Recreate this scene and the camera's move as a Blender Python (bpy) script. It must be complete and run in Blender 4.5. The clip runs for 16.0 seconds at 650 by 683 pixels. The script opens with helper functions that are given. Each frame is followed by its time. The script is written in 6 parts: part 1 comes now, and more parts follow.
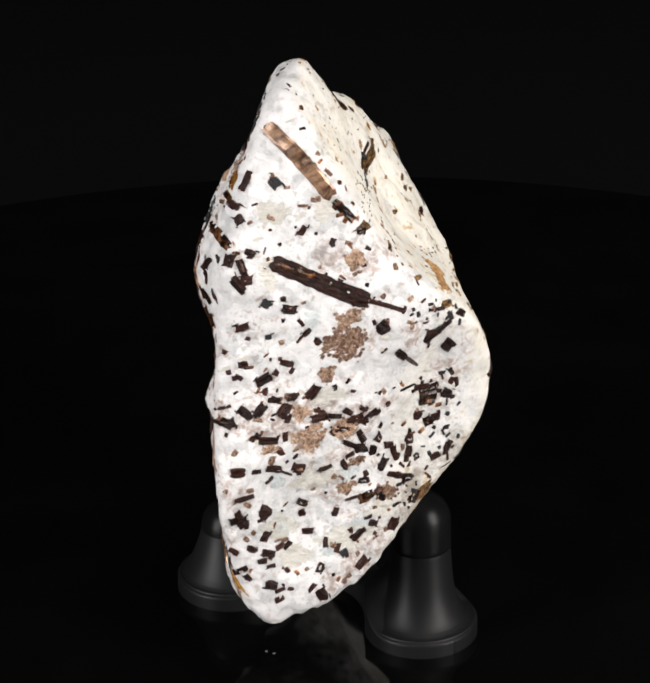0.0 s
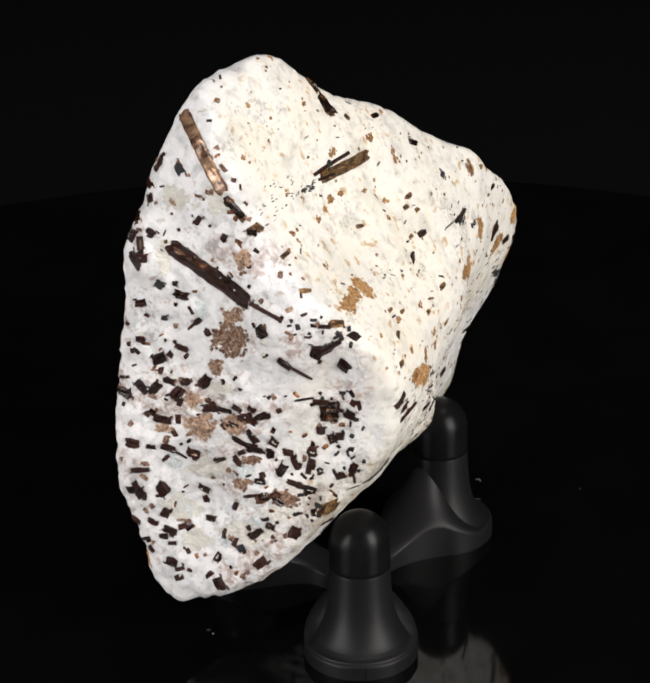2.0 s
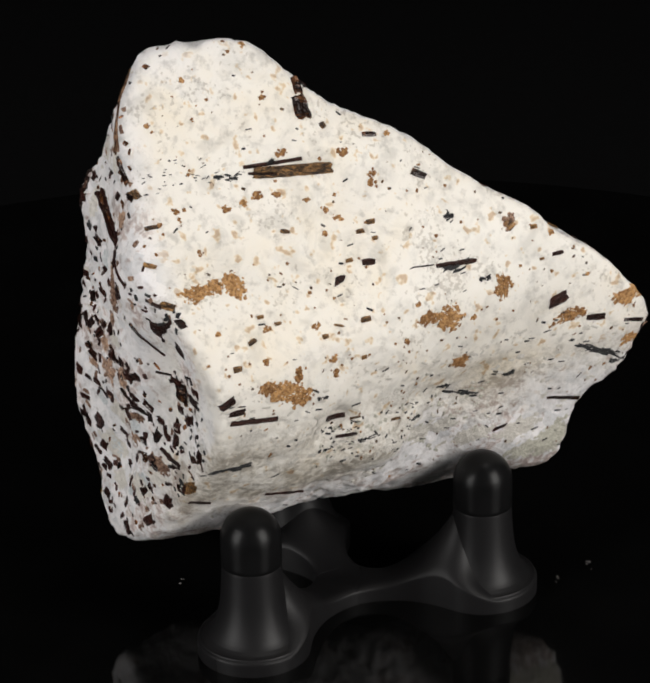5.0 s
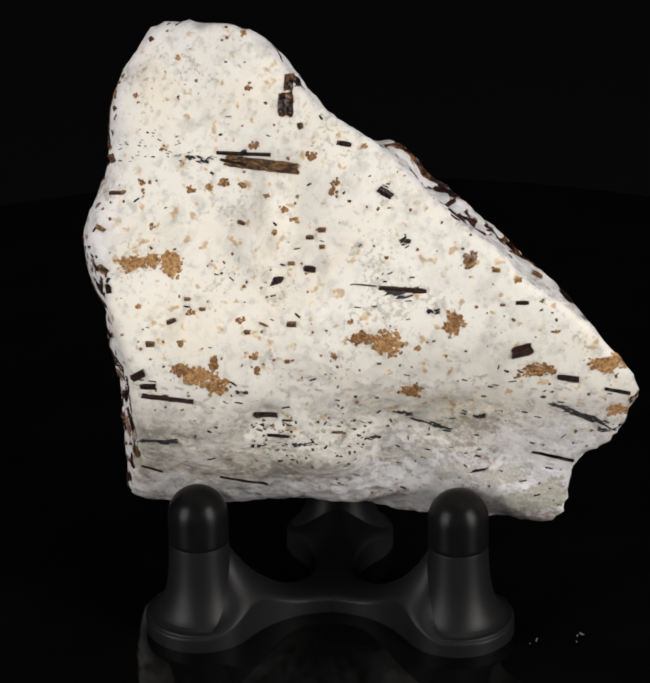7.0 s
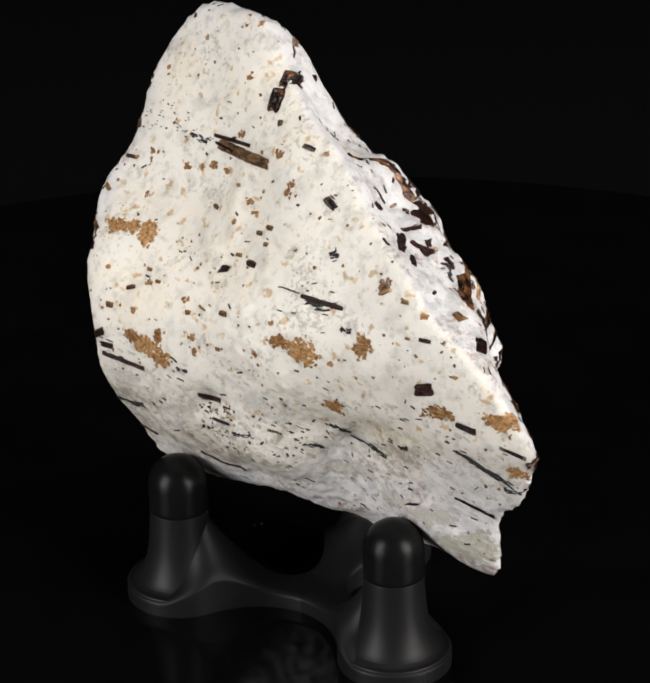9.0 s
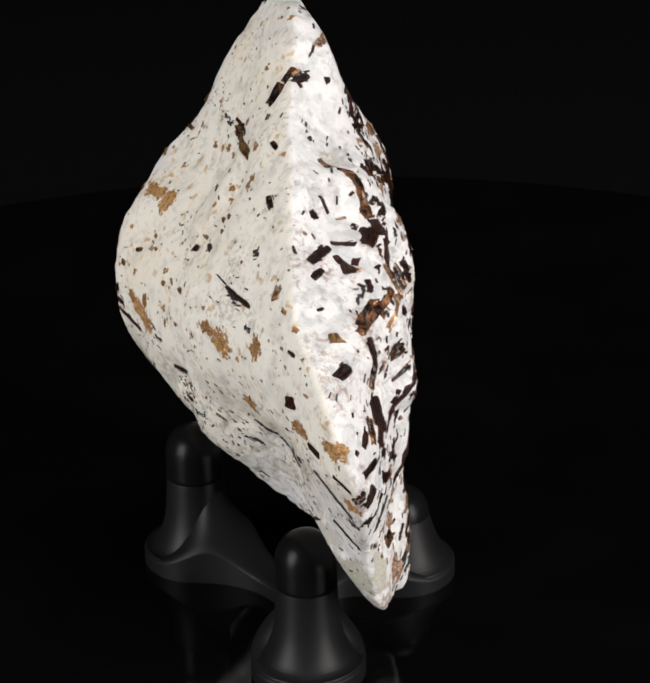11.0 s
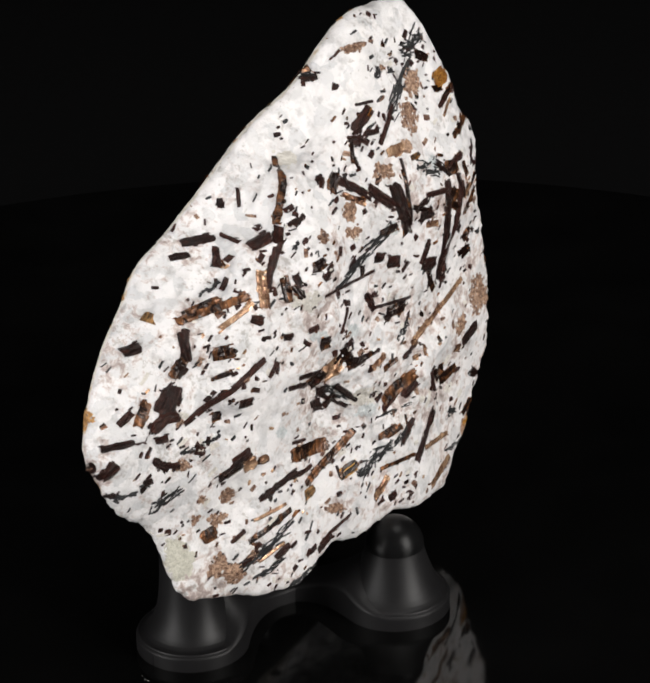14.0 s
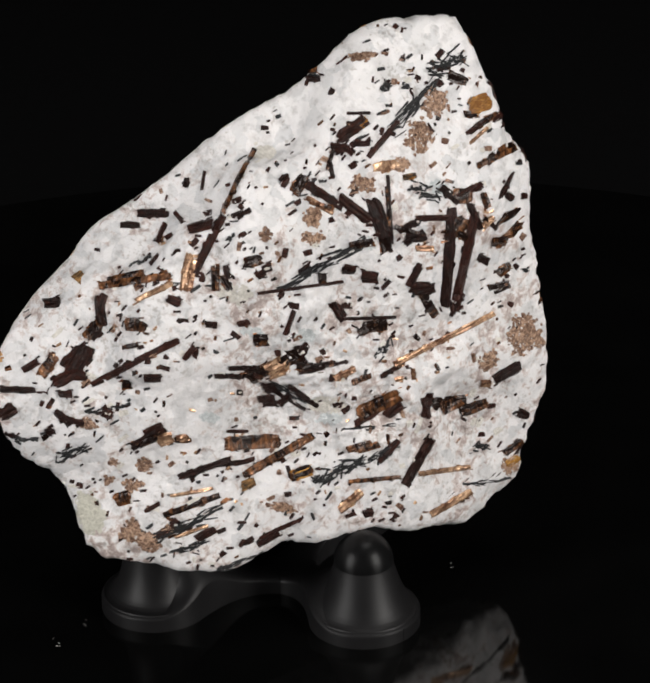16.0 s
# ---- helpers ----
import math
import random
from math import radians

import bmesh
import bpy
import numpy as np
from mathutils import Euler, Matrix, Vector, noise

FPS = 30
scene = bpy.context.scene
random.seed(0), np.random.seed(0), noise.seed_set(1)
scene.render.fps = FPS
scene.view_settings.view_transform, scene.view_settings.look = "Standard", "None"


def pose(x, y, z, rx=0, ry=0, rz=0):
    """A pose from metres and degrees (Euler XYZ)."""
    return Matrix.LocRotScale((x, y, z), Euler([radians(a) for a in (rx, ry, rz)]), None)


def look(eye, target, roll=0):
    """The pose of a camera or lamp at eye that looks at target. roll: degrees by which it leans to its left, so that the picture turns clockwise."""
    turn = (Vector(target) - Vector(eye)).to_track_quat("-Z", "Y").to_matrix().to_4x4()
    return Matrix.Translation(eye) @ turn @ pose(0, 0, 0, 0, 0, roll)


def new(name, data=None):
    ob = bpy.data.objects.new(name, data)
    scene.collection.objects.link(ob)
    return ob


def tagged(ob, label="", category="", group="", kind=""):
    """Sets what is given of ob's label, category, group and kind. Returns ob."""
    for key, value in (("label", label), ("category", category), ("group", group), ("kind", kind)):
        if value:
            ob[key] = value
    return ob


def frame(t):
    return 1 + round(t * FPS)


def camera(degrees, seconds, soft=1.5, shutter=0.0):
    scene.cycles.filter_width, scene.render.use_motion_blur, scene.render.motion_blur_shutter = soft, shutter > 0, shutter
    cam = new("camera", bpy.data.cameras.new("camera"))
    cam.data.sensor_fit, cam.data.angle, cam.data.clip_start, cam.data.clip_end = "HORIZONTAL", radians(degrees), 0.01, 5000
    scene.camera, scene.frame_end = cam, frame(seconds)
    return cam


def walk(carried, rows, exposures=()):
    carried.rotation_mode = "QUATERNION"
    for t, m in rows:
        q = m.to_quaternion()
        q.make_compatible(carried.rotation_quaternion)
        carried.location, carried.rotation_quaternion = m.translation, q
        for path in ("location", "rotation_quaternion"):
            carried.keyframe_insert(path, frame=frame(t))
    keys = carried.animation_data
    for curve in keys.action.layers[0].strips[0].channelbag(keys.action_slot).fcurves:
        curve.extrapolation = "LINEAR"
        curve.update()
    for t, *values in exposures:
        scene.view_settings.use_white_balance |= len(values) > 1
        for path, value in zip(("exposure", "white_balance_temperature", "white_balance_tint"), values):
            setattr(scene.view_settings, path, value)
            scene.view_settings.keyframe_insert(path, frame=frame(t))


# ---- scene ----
MM = 0.001
SPIN = -14.827  # degrees a second, seen from above; clockwise

cam = camera(13.280, 16.0, soft=2.3)
EYE = pose(0.00000, -0.36000, 0.20874, 64.836, 1.037, -0.756)
walk(cam, [(0.0, EYE), (16.0, EYE)], [(0.0, 0.34), (1.5, 0.30), (3.0, 0.04), (4.0, -0.14), (7.0, -0.15), (9.0, 0.14), (12.5, 0.16), (13.5, 0.14), (14.5, 0.10), (15.2, 0.06), (16.0, -0.10)])

# ---- light: a dark studio with softboxes ----
world = bpy.data.worlds.new("studio_dark")
scene.world = world
world.use_nodes = True
world.node_tree.nodes["Background"].inputs["Color"].default_value = (0.9, 0.95, 1.0, 1)
world.node_tree.nodes["Background"].inputs["Strength"].default_value = 0.0


def softbox(name, eye, target, width, height, watts, colour):
    data = bpy.data.lights.new(name, "AREA")
    data.shape, data.size, data.size_y = "RECTANGLE", width, height
    data.energy, data.color = watts, colour
    ob = new(name, data)
    ob.matrix_world = look(eye, target)
    return ob


softbox("softbox_right", (0.40, -0.33, 0.20), (0, 0, 0.045), 0.24, 0.38, 3.25, (1.0, 0.97, 0.935))
softbox("softbox_left", (-0.42, -0.30, 0.17), (0, 0, 0.045), 0.24, 0.36, 2.3, (1.0, 0.98, 0.962))
# weak overhead fill, added to lift the upper faces; no such lamp is known
softbox("fill_top", (0.10, -0.02, 0.60), (0, 0, 0.05), 0.25, 0.25, 0.85, (1.0, 0.98, 0.95))


# ---- materials ----
def material(name):
    m = bpy.data.materials.new(name)
    m.use_nodes = True
    t = m.node_tree
    return m, t, t.nodes["Principled BSDF"]


def node(t, kind, **values):
    n = t.nodes.new(kind)
    for key, value in values.items():
        n.inputs[key].default_value = value
    return n


def noise_node(t, scale, detail=4.0, rough=0.55, distort=0.0):
    co = t.nodes.get("Texture Coordinate") or t.nodes.new("ShaderNodeTexCoord")
    n = node(t, "ShaderNodeTexNoise", Scale=scale, Detail=detail, Roughness=rough, Distortion=distort)
    t.links.new(co.outputs["Object"], n.inputs["Vector"])
    return n


def ramp(t, source, stops):
    r = t.nodes.new("ShaderNodeValToRGB")
    els = r.color_ramp.elements
    els[0].position, els[0].color = stops[0][0], (*stops[0][1], 1)
    els[1].position, els[1].color = stops[-1][0], (*stops[-1][1], 1)
    for p, col in stops[1:-1]:
        e = els.new(p)
        e.color = (*col, 1)
    t.links.new(source, r.inputs["Fac"])
    return r.outputs["Color"]


def mix(t, fac, a, b, mode="MIX"):
    n = t.nodes.new("ShaderNodeMix")
    n.data_type, n.blend_type = "RGBA", mode
    for value, sock in ((fac, n.inputs[0]), (a, n.inputs[6]), (b, n.inputs[7])):
        if isinstance(value, (float, int)):
            sock.default_value = value
        elif isinstance(value, tuple):
            sock.default_value = (*value, 1)
        else:
            t.links.new(value, sock)
    return n.outputs[2]


def bump(t, bsdf, height, strength, distance):
    b = node(t, "ShaderNodeBump", Strength=strength, Distance=distance)
    t.links.new(height, b.inputs["Height"])
    t.links.new(b.outputs["Normal"], bsdf.inputs["Normal"])
    return b


def rock_material():
    m, t, b = material("white_feldspar")
    broad = noise_node(t, 45, 5, 0.6, 0.4)
    cloud = noise_node(t, 130, 6, 0.65, 0.8)
    grain = noise_node(t, 650, 4, 0.6)
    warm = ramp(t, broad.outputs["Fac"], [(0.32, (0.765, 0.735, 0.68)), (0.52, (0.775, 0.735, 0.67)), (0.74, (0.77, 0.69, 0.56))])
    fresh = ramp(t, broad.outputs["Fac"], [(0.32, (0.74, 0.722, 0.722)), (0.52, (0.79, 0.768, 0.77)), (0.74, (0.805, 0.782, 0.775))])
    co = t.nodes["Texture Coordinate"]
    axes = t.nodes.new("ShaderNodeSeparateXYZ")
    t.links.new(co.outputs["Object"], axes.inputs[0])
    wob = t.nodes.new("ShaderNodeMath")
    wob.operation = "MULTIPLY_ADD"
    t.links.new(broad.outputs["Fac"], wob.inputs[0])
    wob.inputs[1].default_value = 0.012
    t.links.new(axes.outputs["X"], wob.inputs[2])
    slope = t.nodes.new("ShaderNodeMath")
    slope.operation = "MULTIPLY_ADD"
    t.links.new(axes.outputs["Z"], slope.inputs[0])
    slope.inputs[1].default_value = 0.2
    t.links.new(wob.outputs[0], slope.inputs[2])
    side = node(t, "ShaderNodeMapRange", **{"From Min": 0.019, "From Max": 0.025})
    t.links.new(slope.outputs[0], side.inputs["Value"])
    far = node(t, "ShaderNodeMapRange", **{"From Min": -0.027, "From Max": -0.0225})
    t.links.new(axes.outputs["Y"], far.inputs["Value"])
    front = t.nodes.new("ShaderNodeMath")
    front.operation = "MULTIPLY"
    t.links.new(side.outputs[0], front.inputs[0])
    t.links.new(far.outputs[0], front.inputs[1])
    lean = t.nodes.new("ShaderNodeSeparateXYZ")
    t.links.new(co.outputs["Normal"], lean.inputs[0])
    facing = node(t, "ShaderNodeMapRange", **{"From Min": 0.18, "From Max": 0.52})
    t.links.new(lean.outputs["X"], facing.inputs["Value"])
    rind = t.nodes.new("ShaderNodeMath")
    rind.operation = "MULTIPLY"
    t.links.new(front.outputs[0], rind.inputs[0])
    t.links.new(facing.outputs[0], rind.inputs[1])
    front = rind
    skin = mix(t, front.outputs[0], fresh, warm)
    cells = node(t, "ShaderNodeTexVoronoi", Scale=520.0)
    warp = node(t, "ShaderNodeVectorMath")
    warp.operation = "MULTIPLY_ADD"
    t.links.new(cloud.outputs["Color"], warp.inputs[0])
    warp.inputs[1].default_value = (0.004, 0.004, 0.004)
    t.links.new(co.outputs["Object"], warp.inputs[2])
    t.links.new(warp.outputs[0], cells.inputs["Vector"])
    tone = t.nodes.new("ShaderNodeSeparateColor")
    t.links.new(cells.outputs["Color"], tone.inputs[0])
    grains = ramp(t, tone.outputs[0], [(0.0, (0.66, 0.685, 0.70)), (0.30, (0.86, 0.87, 0.87)), (0.55, (1, 1, 1))])
    skin = mix(t, 0.6, skin, mix(t, front.outputs[0], grains, (1.0, 1.0, 1.0)), "MULTIPLY")
    grey = ramp(t, cloud.outputs["Fac"], [(0.34, (0.54, 0.545, 0.55)), (0.47, (1, 1, 1))])
    col = mix(t, 0.33, skin, grey, "MULTIPLY")
    patch = noise_node(t, 260, 3, 0.5, 0.3)
    clear = ramp(t, patch.outputs["Fac"], [(0.56, (1, 1, 1)), (0.66, (0.62, 0.62, 0.615))])
    col = mix(t, 0.4, col, clear, "MULTIPLY")
    fine = ramp(t, grain.outputs["Fac"], [(0.30, (0.55, 0.54, 0.53)), (0.47, (1, 1, 1))])
    col = mix(t, 0.6, col, fine, "MULTIPLY")
    pit = noise_node(t, 1500, 2, 0.5)
    where = noise_node(t, 120, 3, 0.6)
    both = t.nodes.new("ShaderNodeMath")
    both.operation = "MULTIPLY"
    t.links.new(pit.outputs["Fac"], both.inputs[0])
    t.links.new(where.outputs["Fac"], both.inputs[1])
    pits = ramp(t, both.outputs[0], [(0.345, (1, 1, 1)), (0.385, (0.42, 0.38, 0.33))])
    col = mix(t, 0.45, col, pits, "MULTIPLY")
    speck = noise_node(t, 800, 5, 0.7, 0.5)
    zone = noise_node(t, 95, 4, 0.6, 0.6)
    seen = t.nodes.new("ShaderNodeMath")
    seen.operation = "MULTIPLY"
    t.links.new(speck.outputs["Fac"], seen.inputs[0])
    t.links.new(zone.outputs["Fac"], seen.inputs[1])
    haze = ramp(t, seen.outputs[0], [(0.275, (1, 1, 1)), (0.32, (0.66, 0.53, 0.47)), (0.37, (0.30, 0.18, 0.14))])
    low = node(t, "ShaderNodeMapRange", **{"From Min": 0.064, "From Max": 0.074, "To Min": 0.7, "To Max": 0.0})
    t.links.new(axes.outputs["Z"], low.inputs["Value"])
    stain = mix(t, low.outputs[0], col, haze, "MULTIPLY")
    rust = noise_node(t, 560, 2, 0.5, 0.2)
    spots = ramp(t, rust.outputs["Fac"], [(0.63, (1, 1, 1)), (0.665, (0.88, 0.73, 0.52)), (0.71, (0.60, 0.42, 0.26))])
    aged = mix(t, 0.8, col, spots, "MULTIPLY")
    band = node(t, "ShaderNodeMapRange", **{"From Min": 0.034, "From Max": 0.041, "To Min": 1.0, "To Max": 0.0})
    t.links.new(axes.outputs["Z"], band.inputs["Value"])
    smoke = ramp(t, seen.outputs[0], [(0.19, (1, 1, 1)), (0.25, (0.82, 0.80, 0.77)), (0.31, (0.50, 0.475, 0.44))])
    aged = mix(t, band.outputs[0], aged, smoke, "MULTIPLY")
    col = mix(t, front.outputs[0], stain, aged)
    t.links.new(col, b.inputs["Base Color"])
    b.inputs["Roughness"].default_value = 0.62
    b.inputs["Subsurface Weight"].default_value = 0.12
    b.inputs["Subsurface Radius"].default_value = (1.0, 0.9, 0.8)
    b.inputs["Subsurface Scale"].default_value = 0.0012
    h = mix(t, 0.4, cloud.outputs["Fac"], grain.outputs["Fac"])
    flat = t.nodes.new("ShaderNodeMapping")
    flat.inputs["Scale"].default_value = (110, 110, 380)
    t.links.new(co.outputs["Object"], flat.inputs["Vector"])
    layer = node(t, "ShaderNodeTexNoise", Scale=1.0, Detail=5.0, Roughness=0.6, Distortion=0.5)
    t.links.new(flat.outputs[0], layer.inputs["Vector"])
    h = mix(t, 0.22, h, layer.outputs["Fac"])
    sugar = noise_node(t, 2300, 3, 0.6)
    h = mix(t, 0.22, h, sugar.outputs["Fac"])
    h = mix(t, 0.16, h, tone.outputs[1])
    relief = bump(t, b, h, 0.95, 0.0009)
    worn = node(t, "ShaderNodeMapRange", **{"To Min": 0.95, "To Max": 0.38})
    smooth = t.nodes.new("ShaderNodeMath")
    smooth.operation = "SUBTRACT"
    t.links.new(front.outputs[0], smooth.inputs[0])
    t.links.new(band.outputs[0], smooth.inputs[1])
    t.links.new(smooth.outputs[0], worn.inputs["Value"])
    t.links.new(worn.outputs[0], relief.inputs["Strength"])
    return m


def crystal_material(name, dark, light, rough, scale, metal=0.0, gloss=0.3, banded=False, shift=0.0, relief=0.7):
    m, t, b = material(name)
    n = noise_node(t, scale, 5, 0.65, 0.6)
    along = t.nodes.new("ShaderNodeMapping")
    along.inputs["Scale"].default_value = (820, 230, 520) if banded else (2600, 2600, 2600) if banded is None else (420, 3400, 3400)
    t.links.new(t.nodes["Texture Coordinate"].outputs["Object"], along.inputs["Vector"])
    streak = node(t, "ShaderNodeTexNoise", Scale=1.0, Detail=4.0, Roughness=0.7, Distortion=0.3)
    t.links.new(along.outputs[0], streak.inputs["Vector"])
    sharp = node(t, "ShaderNodeMapRange", **{"From Min": 0.36, "From Max": 0.64, "To Min": 0.18, "To Max": 0.82})
    t.links.new(streak.outputs["Fac"], sharp.inputs["Value"])
    grainy = mix(t, 0.62, n.outputs["Fac"], sharp.outputs[0])
    info = t.nodes.new("ShaderNodeObjectInfo")
    geo = t.nodes.new("ShaderNodeNewGeometry")
    add = t.nodes.new("ShaderNodeMath")
    add.operation = "MULTIPLY_ADD"
    t.links.new(info.outputs["Random"], add.inputs[0])
    add.inputs[1].default_value = 0.22
    t.links.new(grainy, add.inputs[2])
    isl = t.nodes.new("ShaderNodeMath")
    isl.operation = "MULTIPLY_ADD"
    t.links.new(geo.outputs["Random Per Island"], isl.inputs[0])
    isl.inputs[1].default_value = 0.18
    t.links.new(add.outputs[0], isl.inputs[2])
    col = ramp(t, isl.outputs[0], [(0.52 + shift, dark), (0.72 + shift, tuple(0.35 * v + 0.65 * w for v, w in zip(light, dark))), (min(0.92 + shift, 1.0), light)])
    t.links.new(col, b.inputs["Base Color"])
    b.inputs["Roughness"].default_value = rough
    b.inputs["Metallic"].default_value = metal
    b.inputs["Specular IOR Level"].default_value = gloss
    bump(t, b, grainy, relief, 0.0003)
    return m


def plastic_material():
    m, t, b = material("black_plastic")
    n = noise_node(t, 90, 4)
    rough = ramp(t, n.outputs["Fac"], [(0.3, (0.43, 0.43, 0.43)), (0.7, (0.52, 0.52, 0.52))])
    t.links.new(rough, b.inputs["Roughness"])
    col = ramp(t, n.outputs["Fac"], [(0.3, (0.0058, 0.0056, 0.0060)), (0.7, (0.0080, 0.0077, 0.0082))])
    t.links.new(col, b.inputs["Base Color"])
    b.inputs["Specular IOR Level"].default_value = 0.23
    layers = t.nodes.new("ShaderNodeMapping")
    layers.inputs["Scale"].default_value = (60, 60, 4200)
    t.links.new(t.nodes["Texture Coordinate"].outputs["Object"], layers.inputs["Vector"])
    fine = node(t, "ShaderNodeTexNoise", Scale=1.0, Detail=2.0)
    t.links.new(layers.outputs[0], fine.inputs["Vector"])
    bump(t, b, fine.outputs["Fac"], 0.16, 0.0001)
    return m


def plain(name, colour, rough, spec=0.5, scale=60.0, vary=0.25):
    m, t, b = material(name)
    n = noise_node(t, scale, 5)
    lo = tuple(v * (1 - vary) for v in colour)
    hi = tuple(v * (1 + vary) for v in colour)
    t.links.new(ramp(t, n.outputs["Fac"], [(0.3, lo), (0.7, hi)]), b.inputs["Base Color"])
    b.inputs["Roughness"].default_value = rough
    b.inputs["Specular IOR Level"].default_value = spec
    return m


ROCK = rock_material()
BRONZE = crystal_material("brown_mica", (0.012, 0.0055, 0.004), (0.44, 0.185, 0.075), 0.26, 500, 0.3, 0.5, True, 0.12)
DARK = crystal_material("black_brown_mica", (0.008, 0.004, 0.0032), (0.056, 0.018, 0.012), 0.28, 700, 0.0, 0.18)
OCHRE = crystal_material("ochre_crust", (0.17, 0.075, 0.025), (0.54, 0.31, 0.13), 0.75, 900, 0.0, 0.3, None)
TAN = crystal_material("tan_mica", (0.016, 0.008, 0.004), (0.44, 0.235, 0.085), 0.45, 700)
GOLD = crystal_material("golden_mica", (0.13, 0.055, 0.03), (0.82, 0.54, 0.34), 0.27, 500, 0.55, 0.5, True, -0.04)
AMBER = crystal_material("amber_mica", (0.20, 0.075, 0.012), (0.74, 0.40, 0.09), 0.25, 420, 0.0, 0.5)
PLATE = crystal_material("glossy_mica_plate", (0.055, 0.024, 0.014), (0.42, 0.25, 0.155), 0.25, 500, 0.3, 0.6, True, 0.0, 0.15)
GREY = crystal_material("blue_black_needles", (0.011, 0.0115, 0.012), (0.045, 0.045, 0.046), 0.6, 700)
UMBER = crystal_material("umber_crust", (0.09, 0.038, 0.022), (0.54, 0.36, 0.25), 0.5, 1100, 0.0, 0.4, None)
QUARTZ = crystal_material('grey_green_quartz', (0.42, 0.405, 0.34), (0.60, 0.58, 0.50), 0.35, 260, 0.0, 0.4, None)
ICE = crystal_material('blue_grey_quartz', (0.47, 0.50, 0.51), (0.70, 0.72, 0.72), 0.35, 420, 0.0, 0.4, None)
PALE = crystal_material("grey_quartz", (0.56, 0.53, 0.48), (0.74, 0.705, 0.65), 0.5, 700)
RUBBER = plain('black_rubber', (0.0052, 0.0052, 0.0054), 0.30, 0.12, 400, 0.2)
PLASTIC = plastic_material()
ACRYLIC = plain("black_acrylic", (0.0021, 0.0021, 0.0021), 0.06, 0.33)
CLOTH = plain("black_cloth", (0.0062, 0.0062, 0.0064), 1.0, 0.0, 300, 0.10)
DUST = plain("dust", (0.30, 0.29, 0.27), 0.9, 0.2)


def part(name, bm, mat, parent=None, label="", smooth=True):
    me = bpy.data.meshes.new(name)
    bm.to_mesh(me)
    bm.free()
    me.materials.append(mat)
    if smooth:
        for p in me.polygons:
            p.use_smooth = True
    ob = new(name, me)
    if parent:
        ob.parent = parent
    if label:
        ob["label"] = label
    return ob


# ---- the studio ----
def slab(name, x0, y0, z0, x1, y1, z1, label):
    bm = bmesh.new()
    bmesh.ops.create_cube(bm, size=1, matrix=Matrix.LocRotScale(((x0 + x1) / 2, (y0 + y1) / 2, (z0 + z1) / 2), None, (x1 - x0, y1 - y0, z1 - z0)))
    return tagged(part(name, bm, CLOTH, None, "", False), label, "backdrop", "", "structure")


slab("floor", -1.5, -1.5, -0.09, 1.5, 1.2, -0.03, "black cloth covered studio table top")
slab("wall_north", -1.5, 1.2, -0.09, 1.5, 1.25, 1.6, "black cloth studio backdrop behind the turntable")
slab("wall_south", -1.5, -1.55, -0.09, 1.5, -1.5, 1.6, "black studio wall behind the camera")
slab("wall_west", -1.55, -1.55, -0.09, -1.5, 1.25, 1.6, "black studio side wall in the dark")
slab("wall_east", 1.5, -1.55, -0.09, 1.55, 1.25, 1.6, "black studio side wall in the dark")
slab("ceiling", -1.55, -1.55, 1.6, 1.55, 1.25, 1.65, "black studio ceiling in the dark")


def lathe(profile, steps):
    """A solid of revolution round z from (radius, height) pairs, closed at the ends."""
    bm = bmesh.new()
    rings = []
    for r, z in profile:
        if r < 1e-7:
            rings.append([bm.verts.new((0, 0, z))])
        else:
            rings.append([bm.verts.new((r * math.cos(a), r * math.sin(a), z)) for a in (2 * math.pi * i / steps for i in range(steps))])
    for lo, hi in zip(rings, rings[1:]):
        for i in range(steps):
            j = (i + 1) % steps
            if len(lo) == 1:
                bm.faces.new((lo[0], hi[j], hi[i]))
            elif len(hi) == 1:
                bm.faces.new((lo[i], lo[j], hi[0]))
            else:
                bm.faces.new((lo[i], lo[j], hi[j], hi[i]))
    bmesh.ops.recalc_face_normals(bm, faces=bm.faces)
    return bm


# ---- the turntable ----
def build_turntable():
    table = tagged(new("turntable"), "glossy black acrylic round turntable with specks of dust", "turntable")
    r, h = 0.164, 0.03
    part("disc", lathe([(0, -h), (r - 0.001, -h), (r, -h + 0.001), (r, -0.0015), (r - 0.0005, -0.0004), (r - 0.0015, 0), (0, 0)], 160), ACRYLIC, table, "", False)
    rng = random.Random(5)
    for x, y, size in ((-0.00650, -0.01956, 0.00019), (0.00985, 0.03426, 0.00014), (0.00679, 0.04039, 0.00020), (0.00932, 0.03427, 0.00015), (0.00651, 0.04010, 0.00015), (0.00884, 0.03990, 0.00011), (-0.00768, -0.01904, 0.00014), (0.00725, 0.03979, 0.00017), (0.02231, 0.04468, 0.00012), (-0.00753, -0.01874, 0.00012), (0.01073, 0.03348, 0.00010)):
        bm = bmesh.new()
        bmesh.ops.create_icosphere(bm, subdivisions=2, radius=size * 0.75)
        for v in bm.verts:
            v.co *= rng.uniform(0.6, 1.3)
            v.co.z *= 0.35
        ob = part("dust_speck", bm, DUST, table, "pale speck of dust")
        ob.location = (x, y, size * 0.2)
    return table


